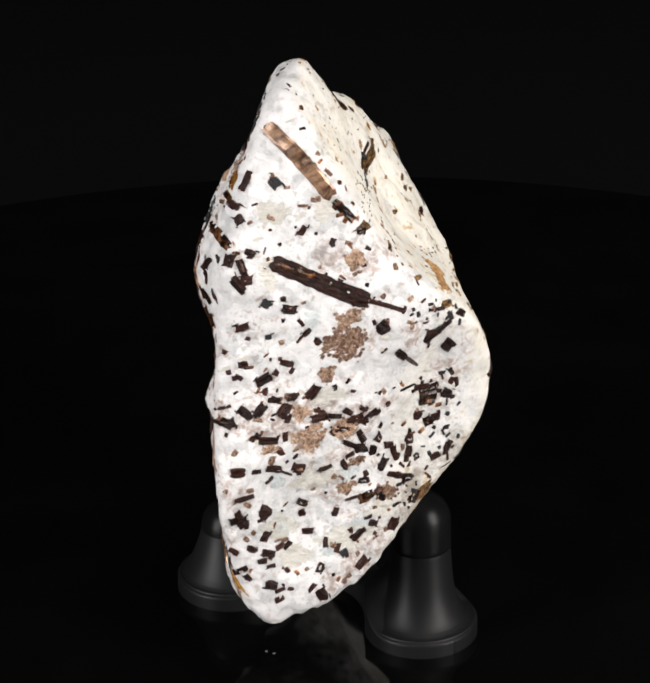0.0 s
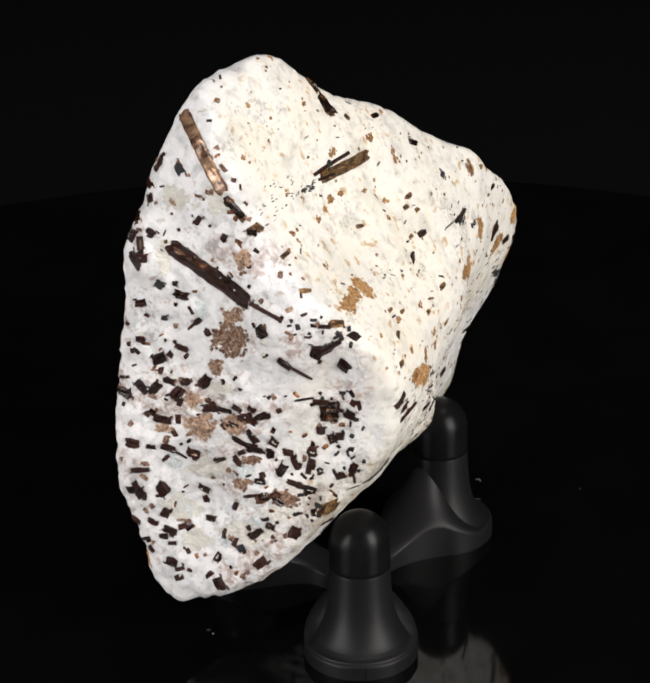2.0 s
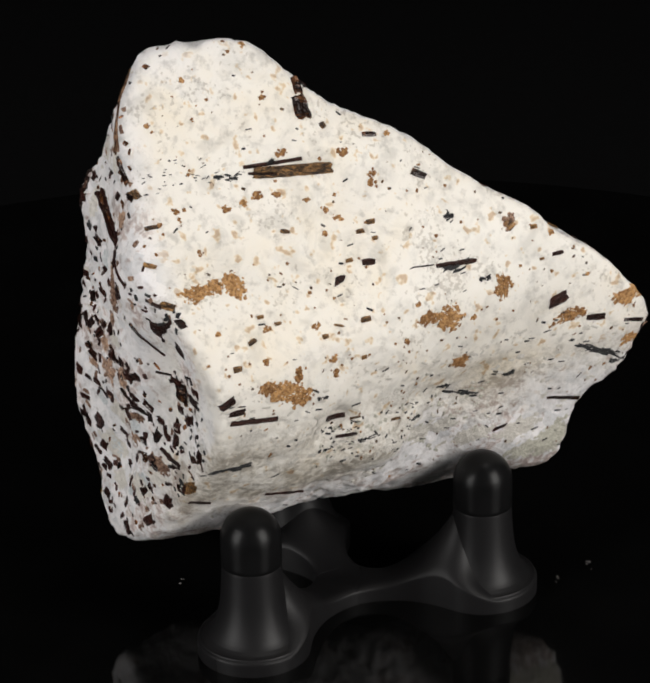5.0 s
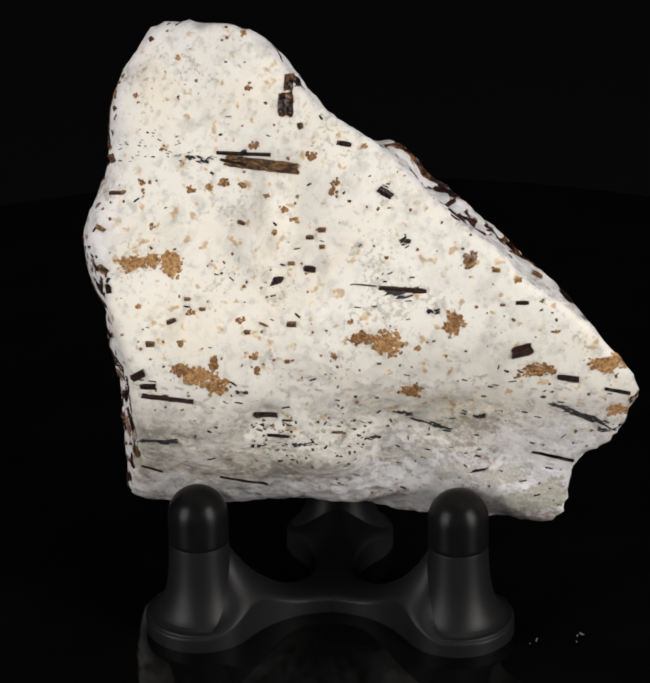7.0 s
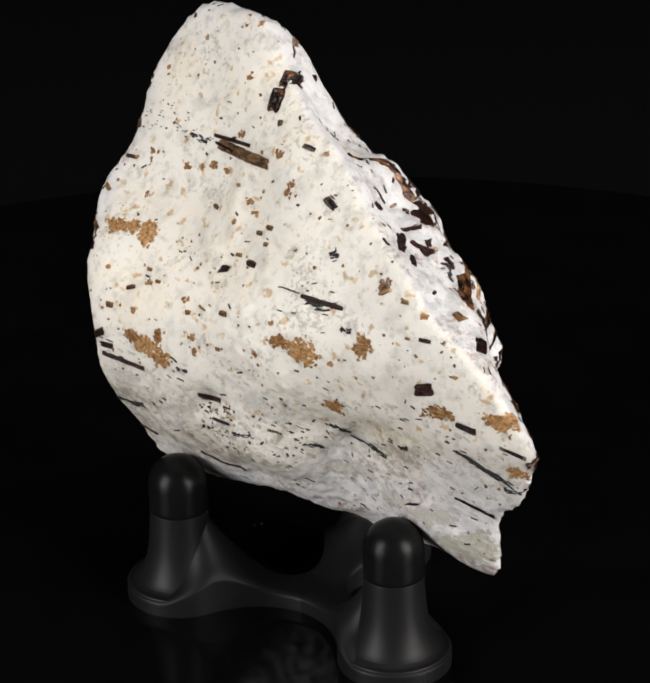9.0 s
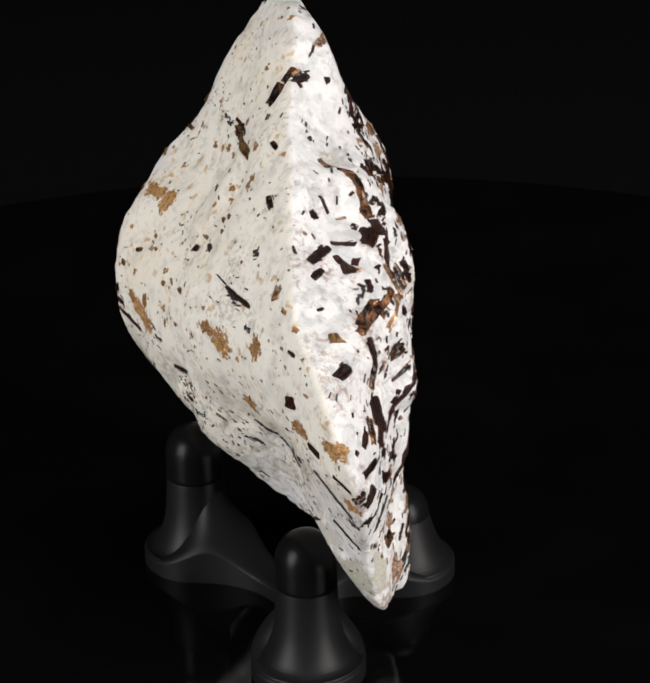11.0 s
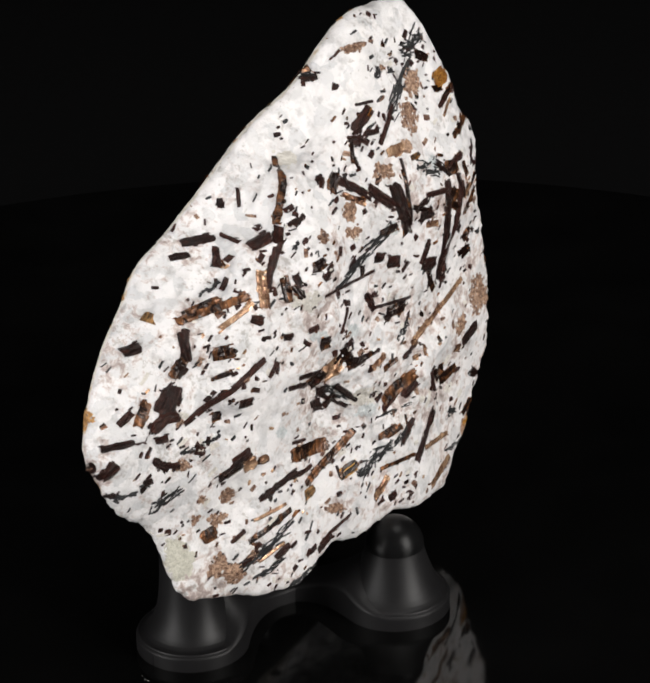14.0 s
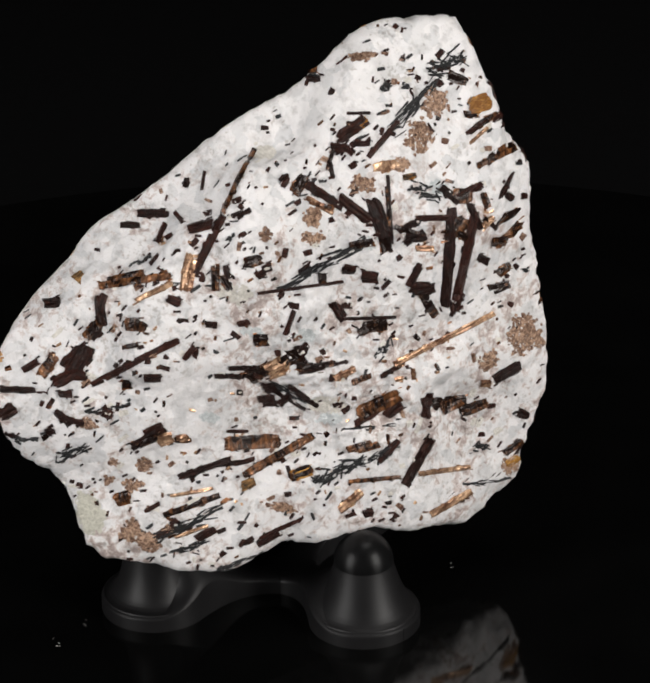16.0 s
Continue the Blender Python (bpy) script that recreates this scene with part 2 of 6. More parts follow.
# ---- the three-peg stand ----
PEGS = [(0.01462, -0.01386, 0.02230), (0.00861, 0.02266, 0.02230), (-0.01275, 0.00041, 0.01423)]  # x, y, top
FOOT, PEG = 0.00809, 0.00421
HUB = (sum(p[0] for p in PEGS) / 3, sum(p[1] for p in PEGS) / 3)
RIM, NECK = 0.0026, 0.0043


def sleeve_top(top):
    """Where the soft tip begins on a peg of that height."""
    return max(top - 0.0083, min(0.0098, top - 0.0044))


def stand_height(x, y):
    """The plate with a broad web that climbs from the middle to each peg."""
    h = RIM
    for px, py, top in PEGS:
        d = math.hypot(x - px, y - py)
        to_hub = math.hypot(HUB[0] - px, HUB[1] - py)
        c = ((x - px) * (HUB[0] - px) + (y - py) * (HUB[1] - py)) / max(d * to_hub, 1e-9)
        inner = max(0.15 + 0.85 * c, 0) ** 1.3
        slope = 1 - max(d - PEG * 0.9, 0) / 0.0128
        h += (sleeve_top(top) - 0.0006 - RIM) * inner * max(slope, 0) ** 2.2
    return h


def build_stand():
    """A three-lobed plate with hollow sides; each arm owns the wedge between its neighbours' bisectors."""
    stand = tagged(new("display_stand"), "matt black plastic three-peg mineral display stand on the turntable", "display stand")
    turns = [math.atan2(p[1] - HUB[1], p[0] - HUB[0]) for p in PEGS]
    for index, (px, py, top) in enumerate(PEGS):
        length = math.hypot(px - HUB[0], py - HUB[1])
        ax, ay = (px - HUB[0]) / length, (py - HUB[1]) / length
        half = [min((sign * (a - turns[index])) % (2 * math.pi) for k, a in enumerate(turns) if k != index) / 2 for sign in (1, -1)]
        bend = length - 0.6 * FOOT

        def reach(s, g):
            """Half the arm's width at s from the middle, on the side whose bisector lies g away."""
            s0, w0 = NECK * math.cos(g), NECK * math.sin(g)
            if s <= s0:
                return s * math.tan(g)
            if s < bend:
                k, run = (s - s0) / (bend - s0), bend - s0
                return ((2 * k ** 3 - 3 * k * k + 1) * w0 - (k ** 3 - 2 * k * k + k) * run * 0.8 / math.tan(g)
                        + (3 * k * k - 2 * k ** 3) * 0.8 * FOOT + (k ** 3 - k * k) * run * 0.75)
            return math.sqrt(max(FOOT * FOOT - (s - length) ** 2, 1e-9))

        bm = bmesh.new()
        rows = []
        across = 40
        stations = [0.00001 + bend * i / 54 for i in range(55)]
        stations += [length + FOOT * math.sin(-0.6435 + (math.pi / 2 + 0.6435) * i / 40) for i in range(1, 41)]
        starts = [NECK * math.cos(g) for g in half]
        stations = sorted(stations + starts + [v + 0.00001 for v in starts])
        for s in stations:
            row = []
            for j in range(across + 5):
                f = min(max((j - 2) / across * 2 - 1, -1), 1)
                f = math.sin(f * math.pi / 2)
                g = half[0] if f > 0 else half[1]
                w = reach(s, g)
                x, y = HUB[0] + ax * s - ay * f * w, HUB[1] + ay * s + ax * f * w
                if s > bend:
                    rim = FOOT - math.hypot(x - px, y - py)
                elif s > NECK * math.cos(g):
                    rim = w * (1 - abs(f))
                else:
                    rim = NECK - math.hypot(s, f * w)
                z = stand_height(x, y) - 0.0005 * math.exp(-max(rim, 0) / 0.0004)
                inside = s <= NECK * math.cos(g)
                if not inside and j in (1, across + 3):
                    z -= 0.0004
                elif not inside and j in (0, across + 4):
                    z = 0.0
                row.append(bm.verts.new((x, y, z)))
            rows.append(row)
        for lo, hi in zip(rows, rows[1:]):
            for j in range(across + 4):
                wall = 1 if j < 2 else -1 if j > across + 1 else 0
                if wall and (lo[0 if wall == 1 else -1].co - lo[2 if wall == 1 else -3].co).length < 1e-7:
                    continue
                bm.faces.new((lo[j], hi[j], hi[j + 1], lo[j + 1]))
        bmesh.ops.recalc_face_normals(bm, faces=bm.faces)
        part("foot", bm, PLASTIC, stand, "flared foot with an arm to the middle")
    for x, y, top in PEGS:
        high = sleeve_top(top)
        steep = 0.66 if top > 0.018 else 0.97
        profile = [(0, 0.002), (FOOT - 0.0003, 0.002), (FOOT - 0.00025, RIM)]
        for i in range(1, 31):
            k = 1 - (1 - i / 30) ** 1.6
            r = FOOT - 0.0003 + (PEG + 0.00006 - FOOT + 0.0003) * k
            ring = 0.00005 * math.sin(i * 2.4) * (1 - k)
            profile.append((r, RIM + ring + (high * steep - RIM) * k ** (2.5 if steep < 0.9 else 1.7) + high * (1 - steep) * k ** 16))
        profile += [(PEG, high + 0.0002), (PEG, top - PEG)]
        profile += [(PEG * math.cos(a), top - PEG + PEG * math.sin(a)) for a in (math.pi / 2 * i / 14 for i in range(1, 14))] + [(0, top)]
        ob = part("peg", lathe(profile, 64), PLASTIC, stand, "trumpet-shaped peg with fine print rings")
        ob.location = (x, y, 0)
        q = PEG + 0.00010
        profile = [(PEG - 0.0006, high), (q - 0.00008, high)] + [(q, high + 0.0001 + (top - q - high - 0.0001) * i / 6) for i in range(7)]
        profile += [(q * math.cos(a), top - q + q * math.sin(a) + 0.0001) for a in (math.pi / 2 * i / 14 for i in range(1, 14))] + [(0, top + 0.0001)]
        part("tip", lathe(profile, 56), RUBBER, ob, "soft black rubber tip")
    return stand


# ---- the specimen ----
MIDDLE = Vector((0.00216, 0.00108, 0.04163))
FACETS, SWELLS = [], []


def facet(x, y, z, far):
    """A fracture face: its outward direction and its distance from the middle in mm."""
    FACETS.append(Vector((x, y, z)).normalized() / far)


def swell(x, y, z, tight, high):
    """A hollow (or, below zero, a bulge) of that many mm round a direction."""
    SWELLS.append((Vector((x, y, z)).normalized(), tight, high))


facet(-0.196, -0.074, 0.978, 44.93)
facet(-0.881, 0.327, 0.342, 18.14)
facet(0.850, 0.071, 0.523, 19.88)
facet(0.923, 0.059, 0.381, 36.96)
facet(-0.294, 0.599, 0.745, 27.94)
facet(0.802, -0.197, 0.563, 25.62)
facet(-0.911, 0.102, 0.399, 21.60)
facet(0.647, 0.281, 0.709, 50.57)
facet(-0.265, -0.877, 0.401, 39.00)
facet(-0.638, 0.651, 0.412, 25.35)
facet(0.966, 0.212, 0.145, 18.64)
facet(-0.922, -0.307, 0.235, 26.74)
facet(-0.768, 0.621, 0.157, 44.69)
facet(0.183, -0.980, -0.073, 29.93)
facet(-0.971, 0.239, -0.001, 13.34)
facet(0.952, 0.216, -0.217, 16.45)
facet(0.099, -0.992, 0.079, 30.82)
facet(-0.795, 0.600, -0.091, 22.80)
facet(0.880, 0.286, 0.378, 43.32)
facet(-0.997, -0.065, -0.047, 17.35)
facet(0.154, -0.789, 0.594, 112.78)
facet(0.482, -0.869, -0.113, 28.29)
facet(0.981, 0.152, 0.121, 18.87)
facet(0.887, 0.170, -0.429, 16.48)
facet(-0.809, -0.306, -0.501, 32.74)
facet(0.212, -0.970, -0.119, 56.76)
facet(-0.481, 0.728, -0.488, 71.77)
facet(-0.370, 0.075, -0.926, 31.35)
facet(0.453, 0.024, -0.891, 24.21)
facet(0.755, 0.022, -0.655, 19.63)

swell(0.05, -0.13, 0.99, 26.0, -0.35)
swell(-0.22, 0.11, 0.97, 26.0, 1.98)
swell(0.30, 0.09, 0.95, 26.0, -0.69)
swell(-0.19, -0.32, 0.93, 26.0, -0.46)
swell(-0.08, 0.41, 0.91, 26.0, 0.45)
swell(0.37, -0.27, 0.89, 26.0, 2.31)
swell(-0.50, -0.05, 0.87, 26.0, -0.64)
swell(0.35, 0.40, 0.85, 26.0, -1.07)
swell(0.01, -0.57, 0.82, 26.0, 0.16)
swell(-0.41, 0.43, 0.80, 26.0, -1.92)
swell(0.62, -0.04, 0.78, 26.0, 0.25)
swell(-0.50, -0.40, 0.76, 26.0, -0.39)
swell(0.10, 0.66, 0.74, 26.0, 0.99)
swell(0.38, -0.58, 0.72, 26.0, 2.35)
swell(-0.69, 0.17, 0.70, 26.0, 0.97)
swell(-0.24, -0.71, 0.66, 26.0, 0.27)
swell(-0.31, 0.70, 0.64, 26.0, -0.41)
swell(0.72, -0.32, 0.62, 26.0, 0.41)
swell(-0.76, -0.26, 0.60, 26.0, -0.36)
swell(0.20, -0.81, 0.56, 26.0, -0.93)
swell(-0.70, 0.47, 0.54, 26.0, -0.74)
swell(0.85, 0.13, 0.52, 26.0, -0.39)
swell(-0.55, -0.68, 0.49, 26.0, -0.95)
swell(-0.05, 0.88, 0.47, 26.0, -0.44)
swell(0.64, -0.62, 0.45, 26.0, -1.18)
swell(-0.90, 0.02, 0.43, 26.0, 1.37)
swell(-0.55, 0.75, 0.37, 26.0, -1.42)
swell(0.92, -0.19, 0.35, 26.0, 0.19)
swell(-0.81, -0.49, 0.33, 26.0, 0.51)
swell(0.27, 0.91, 0.31, 26.0, -0.22)
swell(0.42, -0.86, 0.29, 26.0, -0.62)
swell(0.90, 0.35, 0.25, 26.0, -0.70)
swell(-0.44, -0.87, 0.23, 26.0, 1.35)
swell(-0.27, 0.94, 0.21, 26.0, 0.37)
swell(0.59, 0.79, 0.14, 26.0, 1.06)
swell(0.10, -0.99, 0.12, 26.0, -0.16)
swell(-0.74, 0.66, 0.10, 26.0, -0.15)
swell(-0.73, -0.69, 0.06, 26.0, 1.83)
swell(0.07, 1.00, 0.04, 26.0, -1.03)
swell(0.62, -0.78, 0.02, 26.0, 0.82)
swell(0.83, 0.55, -0.02, 26.0, -0.23)
swell(-0.24, -0.97, -0.04, 26.0, -0.89)
swell(-0.47, 0.88, -0.06, 26.0, 0.37)
swell(0.94, -0.33, -0.08, 26.0, -0.67)
swell(0.41, 0.91, -0.12, 26.0, 0.25)
swell(0.31, -0.94, -0.14, 26.0, 1.39)
swell(-0.55, -0.81, -0.21, 26.0, -1.52)
swell(0.75, -0.61, -0.25, 26.0, -1.45)
swell(0.67, 0.69, -0.29, 26.0, 1.38)
swell(-0.03, -0.95, -0.31, 26.0, 0.80)
swell(-0.62, 0.72, -0.33, 26.0, 2.87)
swell(0.93, -0.11, -0.35, 26.0, 0.34)
swell(-0.75, -0.54, -0.37, 26.0, -0.37)
swell(0.19, 0.90, -0.39, 26.0, 0.70)
swell(0.47, -0.78, -0.41, 26.0, 0.65)
swell(0.80, 0.39, -0.45, 26.0, 0.21)
swell(-0.33, -0.82, -0.47, 26.0, 0.69)
swell(-0.31, 0.81, -0.49, 26.0, 1.24)
swell(0.76, -0.39, -0.52, 26.0, -0.55)
swell(-0.81, -0.23, -0.54, 26.0, -0.26)
swell(0.44, 0.71, -0.56, 26.0, 3.82)
swell(0.15, -0.80, -0.58, 26.0, -0.29)
swell(-0.64, 0.48, -0.60, 26.0, 1.50)
swell(0.78, 0.08, -0.62, 26.0, -1.90)
swell(-0.51, -0.57, -0.64, 26.0, 0.81)
swell(-0.01, 0.75, -0.66, 26.0, -1.71)
swell(-0.71, 0.05, -0.70, 26.0, 0.30)
swell(0.54, 0.43, -0.72, 26.0, -1.33)
swell(-0.11, -0.66, -0.74, 26.0, -0.67)
swell(-0.35, 0.54, -0.76, 26.0, -1.53)
swell(-0.52, -0.28, -0.80, 26.0, -1.19)
swell(0.19, 0.53, -0.82, 26.0, 4.28)
swell(0.21, -0.49, -0.85, 26.0, -0.56)
swell(-0.46, 0.21, -0.87, 26.0, 0.53)
swell(-0.08, 0.36, -0.93, 26.0, 0.25)
swell(0.26, -0.18, -0.95, 26.0, 0.96)
swell(-0.24, -0.03, -0.97, 26.0, 1.32)
swell(0.09, 0.11, -0.99, 26.0, 0.32)
swell(0.03, -0.07, 1.00, 95.0, 1.14)
swell(-0.12, 0.06, 0.99, 95.0, 1.08)
swell(0.17, 0.05, 0.98, 95.0, -2.02)
swell(-0.11, -0.18, 0.98, 95.0, -1.17)
swell(-0.05, 0.23, 0.97, 95.0, 1.04)
swell(-0.28, -0.03, 0.96, 95.0, -0.59)
swell(0.20, 0.23, 0.95, 95.0, -0.21)
swell(0.01, -0.32, 0.95, 95.0, 0.41)
swell(-0.23, 0.25, 0.94, 95.0, -0.25)
swell(0.36, -0.02, 0.93, 95.0, 0.37)
swell(-0.29, -0.23, 0.93, 95.0, 1.29)
swell(0.22, -0.33, 0.92, 95.0, 0.21)
swell(-0.18, 0.42, 0.89, 95.0, -0.25)
swell(-0.45, -0.15, 0.88, 95.0, -0.72)
swell(0.24, 0.43, 0.87, 95.0, 0.18)
swell(0.12, -0.49, 0.87, 95.0, 0.25)
swell(-0.33, -0.41, 0.85, 95.0, 1.01)
swell(-0.03, 0.54, 0.84, 95.0, 0.32)
swell(-0.07, -0.57, 0.82, 95.0, -0.67)
swell(-0.35, 0.48, 0.81, 95.0, -0.50)
swell(-0.52, -0.31, 0.80, 95.0, -0.76)
swell(0.27, -0.56, 0.78, 95.0, 0.67)
swell(-0.29, -0.58, 0.77, 95.0, 0.22)
swell(-0.51, 0.45, 0.73, 95.0, 0.27)
swell(-0.51, -0.48, 0.72, 95.0, 0.21)
swell(0.05, 0.70, 0.71, 95.0, 0.42)
swell(-0.18, -0.71, 0.68, 95.0, 0.61)
swell(-0.35, 0.65, 0.68, 95.0, -0.39)
swell(-0.69, -0.30, 0.67, 95.0, -0.31)
swell(0.24, -0.72, 0.65, 95.0, 0.82)
swell(-0.11, 0.77, 0.63, 95.0, -0.24)
swell(-0.79, -0.04, 0.62, 95.0, 0.35)
swell(-0.02, -0.80, 0.60, 95.0, 0.23)
swell(-0.52, 0.61, 0.60, 95.0, -0.23)
swell(0.17, 0.80, 0.58, 95.0, -0.33)
swell(0.42, -0.71, 0.57, 95.0, 0.44)
swell(-0.31, -0.77, 0.55, 95.0, -0.95)
swell(-0.30, 0.78, 0.55, 95.0, 0.45)
swell(-0.81, -0.23, 0.53, 95.0, 0.27)
swell(0.45, 0.72, 0.53, 95.0, 0.67)
swell(0.16, -0.84, 0.52, 95.0, -1.00)
swell(-0.58, -0.64, 0.50, 95.0, -0.36)
swell(-0.01, 0.87, 0.50, 95.0, 0.65)
swell(0.60, -0.64, 0.49, 95.0, -0.37)
swell(0.69, 0.54, 0.48, 95.0, -0.34)
swell(-0.14, -0.87, 0.47, 95.0, -0.19)
swell(0.35, -0.83, 0.44, 95.0, -0.52)
swell(-0.45, -0.79, 0.42, 95.0, 0.91)
swell(-0.20, 0.89, 0.42, 95.0, -0.91)
swell(0.75, -0.52, 0.41, 95.0, 0.35)
swell(-0.71, -0.60, 0.37, 95.0, 0.54)
swell(0.11, 0.92, 0.37, 95.0, -0.67)
swell(0.25, -0.92, 0.31, 95.0, -0.31)
swell(-0.58, -0.76, 0.29, 95.0, 0.87)
swell(0.71, -0.64, 0.28, 95.0, -0.17)
swell(0.71, 0.66, 0.27, 95.0, -0.22)
swell(-0.08, -0.96, 0.26, 95.0, 0.22)
swell(0.25, 0.94, 0.23, 95.0, 0.37)
swell(0.45, -0.86, 0.23, 95.0, 1.15)
swell(-0.41, -0.89, 0.21, 95.0, -0.45)
swell(-0.30, 0.93, 0.20, 95.0, -0.17)
swell(0.04, 0.99, 0.15, 95.0, 0.94)
swell(0.64, -0.76, 0.15, 95.0, -0.44)
swell(-0.21, -0.97, 0.13, 95.0, 0.59)
swell(0.38, 0.92, 0.10, 95.0, 0.70)
swell(0.34, -0.93, 0.10, 95.0, 0.32)
swell(-0.53, -0.84, 0.08, 95.0, 0.21)
swell(0.79, -0.61, 0.07, 95.0, 0.34)
swell(0.17, 0.98, 0.02, 95.0, -1.23)
swell(0.54, -0.84, 0.02, 95.0, 0.28)
swell(-0.34, -0.94, -0.00, 95.0, -0.25)
swell(0.22, -0.98, -0.03, 95.0, -0.25)
swell(-0.64, -0.76, -0.05, 95.0, 0.20)
swell(-0.04, 1.00, -0.06, 95.0, 1.90)
swell(0.70, -0.71, -0.07, 95.0, -0.37)
swell(-0.13, -0.99, -0.08, 95.0, 0.19)
swell(-0.86, -0.50, -0.10, 95.0, -0.17)
swell(0.30, 0.95, -0.11, 95.0, 1.27)
swell(0.42, -0.90, -0.12, 95.0, 0.17)
swell(0.83, -0.53, -0.15, 95.0, -0.19)
swell(0.08, -0.98, -0.17, 95.0, -0.42)
swell(-0.73, -0.66, -0.18, 95.0, -0.63)
swell(0.09, 0.98, -0.19, 95.0, -1.09)
swell(0.59, -0.78, -0.20, 95.0, -0.16)
swell(-0.26, -0.94, -0.22, 95.0, 0.39)
swell(0.41, 0.88, -0.24, 95.0, 2.47)
swell(-0.56, -0.79, -0.27, 95.0, 0.78)
swell(-0.12, 0.95, -0.27, 95.0, 0.85)
swell(0.73, -0.62, -0.28, 95.0, 0.46)
swell(0.68, 0.67, -0.29, 95.0, 0.21)
swell(-0.78, -0.54, -0.32, 95.0, -0.32)
swell(0.21, 0.92, -0.32, 95.0, 1.49)
swell(0.47, -0.82, -0.33, 95.0, -0.20)
swell(-0.37, -0.86, -0.35, 95.0, -1.27)
swell(0.82, -0.44, -0.36, 95.0, -0.18)
swell(0.15, -0.91, -0.38, 95.0, -0.31)
swell(-0.63, -0.67, -0.40, 95.0, 0.96)
swell(0.72, 0.55, -0.42, 95.0, 0.35)
swell(-0.17, -0.89, -0.43, 95.0, 0.59)
swell(-0.80, -0.41, -0.45, 95.0, -0.28)
swell(0.31, 0.83, -0.45, 95.0, 2.37)
swell(-0.45, -0.76, -0.48, 95.0, 1.01)
swell(-0.18, 0.86, -0.48, 95.0, 0.31)
swell(0.56, 0.66, -0.50, 95.0, -0.82)
swell(0.03, -0.86, -0.51, 95.0, 0.58)
swell(-0.60, 0.61, -0.52, 95.0, 0.54)
swell(-0.66, -0.54, -0.53, 95.0, -0.71)
swell(0.38, 0.72, -0.58, 95.0, -0.43)
swell(0.79, 0.13, -0.60, 95.0, -0.29)
swell(-0.49, -0.62, -0.61, 95.0, 0.61)
swell(-0.06, 0.79, -0.62, 95.0, -0.81)
swell(0.57, -0.54, -0.62, 95.0, -0.21)
swell(-0.08, -0.76, -0.64, 95.0, -0.48)
swell(-0.46, 0.61, -0.65, 95.0, 2.03)
swell(-0.64, -0.39, -0.66, 95.0, 0.44)
swell(0.20, 0.72, -0.67, 95.0, 0.82)
swell(0.33, -0.66, -0.67, 95.0, 0.18)
swell(0.68, 0.27, -0.68, 95.0, -0.19)
swell(-0.32, -0.65, -0.69, 95.0, -0.29)
swell(-0.21, 0.69, -0.70, 95.0, 0.26)
swell(-0.52, 0.45, -0.73, 95.0, -0.87)
swell(0.68, 0.02, -0.73, 95.0, -0.22)
swell(-0.48, -0.47, -0.74, 95.0, -0.17)
swell(0.04, 0.66, -0.75, 95.0, 0.73)
swell(0.41, -0.51, -0.75, 95.0, -0.18)
swell(-0.15, -0.62, -0.77, 95.0, 0.59)
swell(-0.30, 0.55, -0.78, 95.0, -0.66)
swell(-0.56, -0.25, -0.79, 95.0, 0.59)
swell(-0.52, 0.28, -0.81, 95.0, -0.37)
swell(-0.09, 0.55, -0.83, 95.0, 0.34)
swell(-0.54, -0.04, -0.84, 95.0, 0.36)
swell(-0.34, 0.38, -0.86, 95.0, 0.88)
swell(-0.39, -0.29, -0.87, 95.0, -0.65)
swell(0.24, -0.40, -0.88, 95.0, -0.20)
swell(-0.44, 0.13, -0.89, 95.0, -0.95)
swell(0.40, 0.20, -0.90, 95.0, 0.26)
swell(-0.15, 0.39, -0.91, 95.0, -0.59)
swell(-0.37, -0.11, -0.92, 95.0, 0.77)
swell(-0.27, 0.20, -0.94, 95.0, 0.92)
swell(-0.03, -0.17, -0.98, 95.0, 0.40)
swell(0.03, 0.87, -0.49, 420.0, -0.71)
swell(0.23, 0.97, -0.04, 420.0, -0.99)
swell(-0.33, 0.30, -0.89, 420.0, 0.84)
swell(-0.10, -0.31, 0.94, 420.0, 0.38)
swell(-0.75, -0.54, -0.39, 420.0, 0.97)
swell(0.14, -0.70, 0.70, 420.0, 0.54)
swell(0.07, 0.93, -0.36, 420.0, 0.39)
swell(0.26, 0.96, 0.06, 420.0, -0.55)
swell(0.17, 0.98, 0.11, 420.0, 0.39)
swell(0.02, 0.84, -0.54, 420.0, -0.36)
swell(-0.68, -0.69, -0.26, 420.0, 0.84)
swell(-0.62, -0.77, -0.17, 420.0, 0.85)
swell(-0.03, -0.08, 1.00, 420.0, 0.31)
swell(-0.31, -0.68, 0.66, 420.0, 0.43)
swell(-0.26, -0.62, 0.74, 420.0, -0.34)
swell(-0.53, -0.84, -0.06, 420.0, 0.64)
swell(-0.72, -0.61, -0.33, 420.0, 0.77)
swell(0.23, 0.97, -0.04, 420.0, -0.42)
swell(-0.15, -0.17, 0.97, 420.0, -0.28)
swell(-0.22, 0.60, -0.77, 420.0, 0.39)
swell(-0.25, 0.50, -0.83, 420.0, -0.38)
swell(-0.05, -0.55, 0.83, 420.0, 0.32)
swell(0.05, -0.64, 0.77, 420.0, -0.33)
swell(0.05, 0.99, 0.09, 420.0, -0.50)
swell(-0.29, -0.71, -0.64, 420.0, -0.28)
swell(0.02, -0.06, 1.00, 160.0, -0.38)
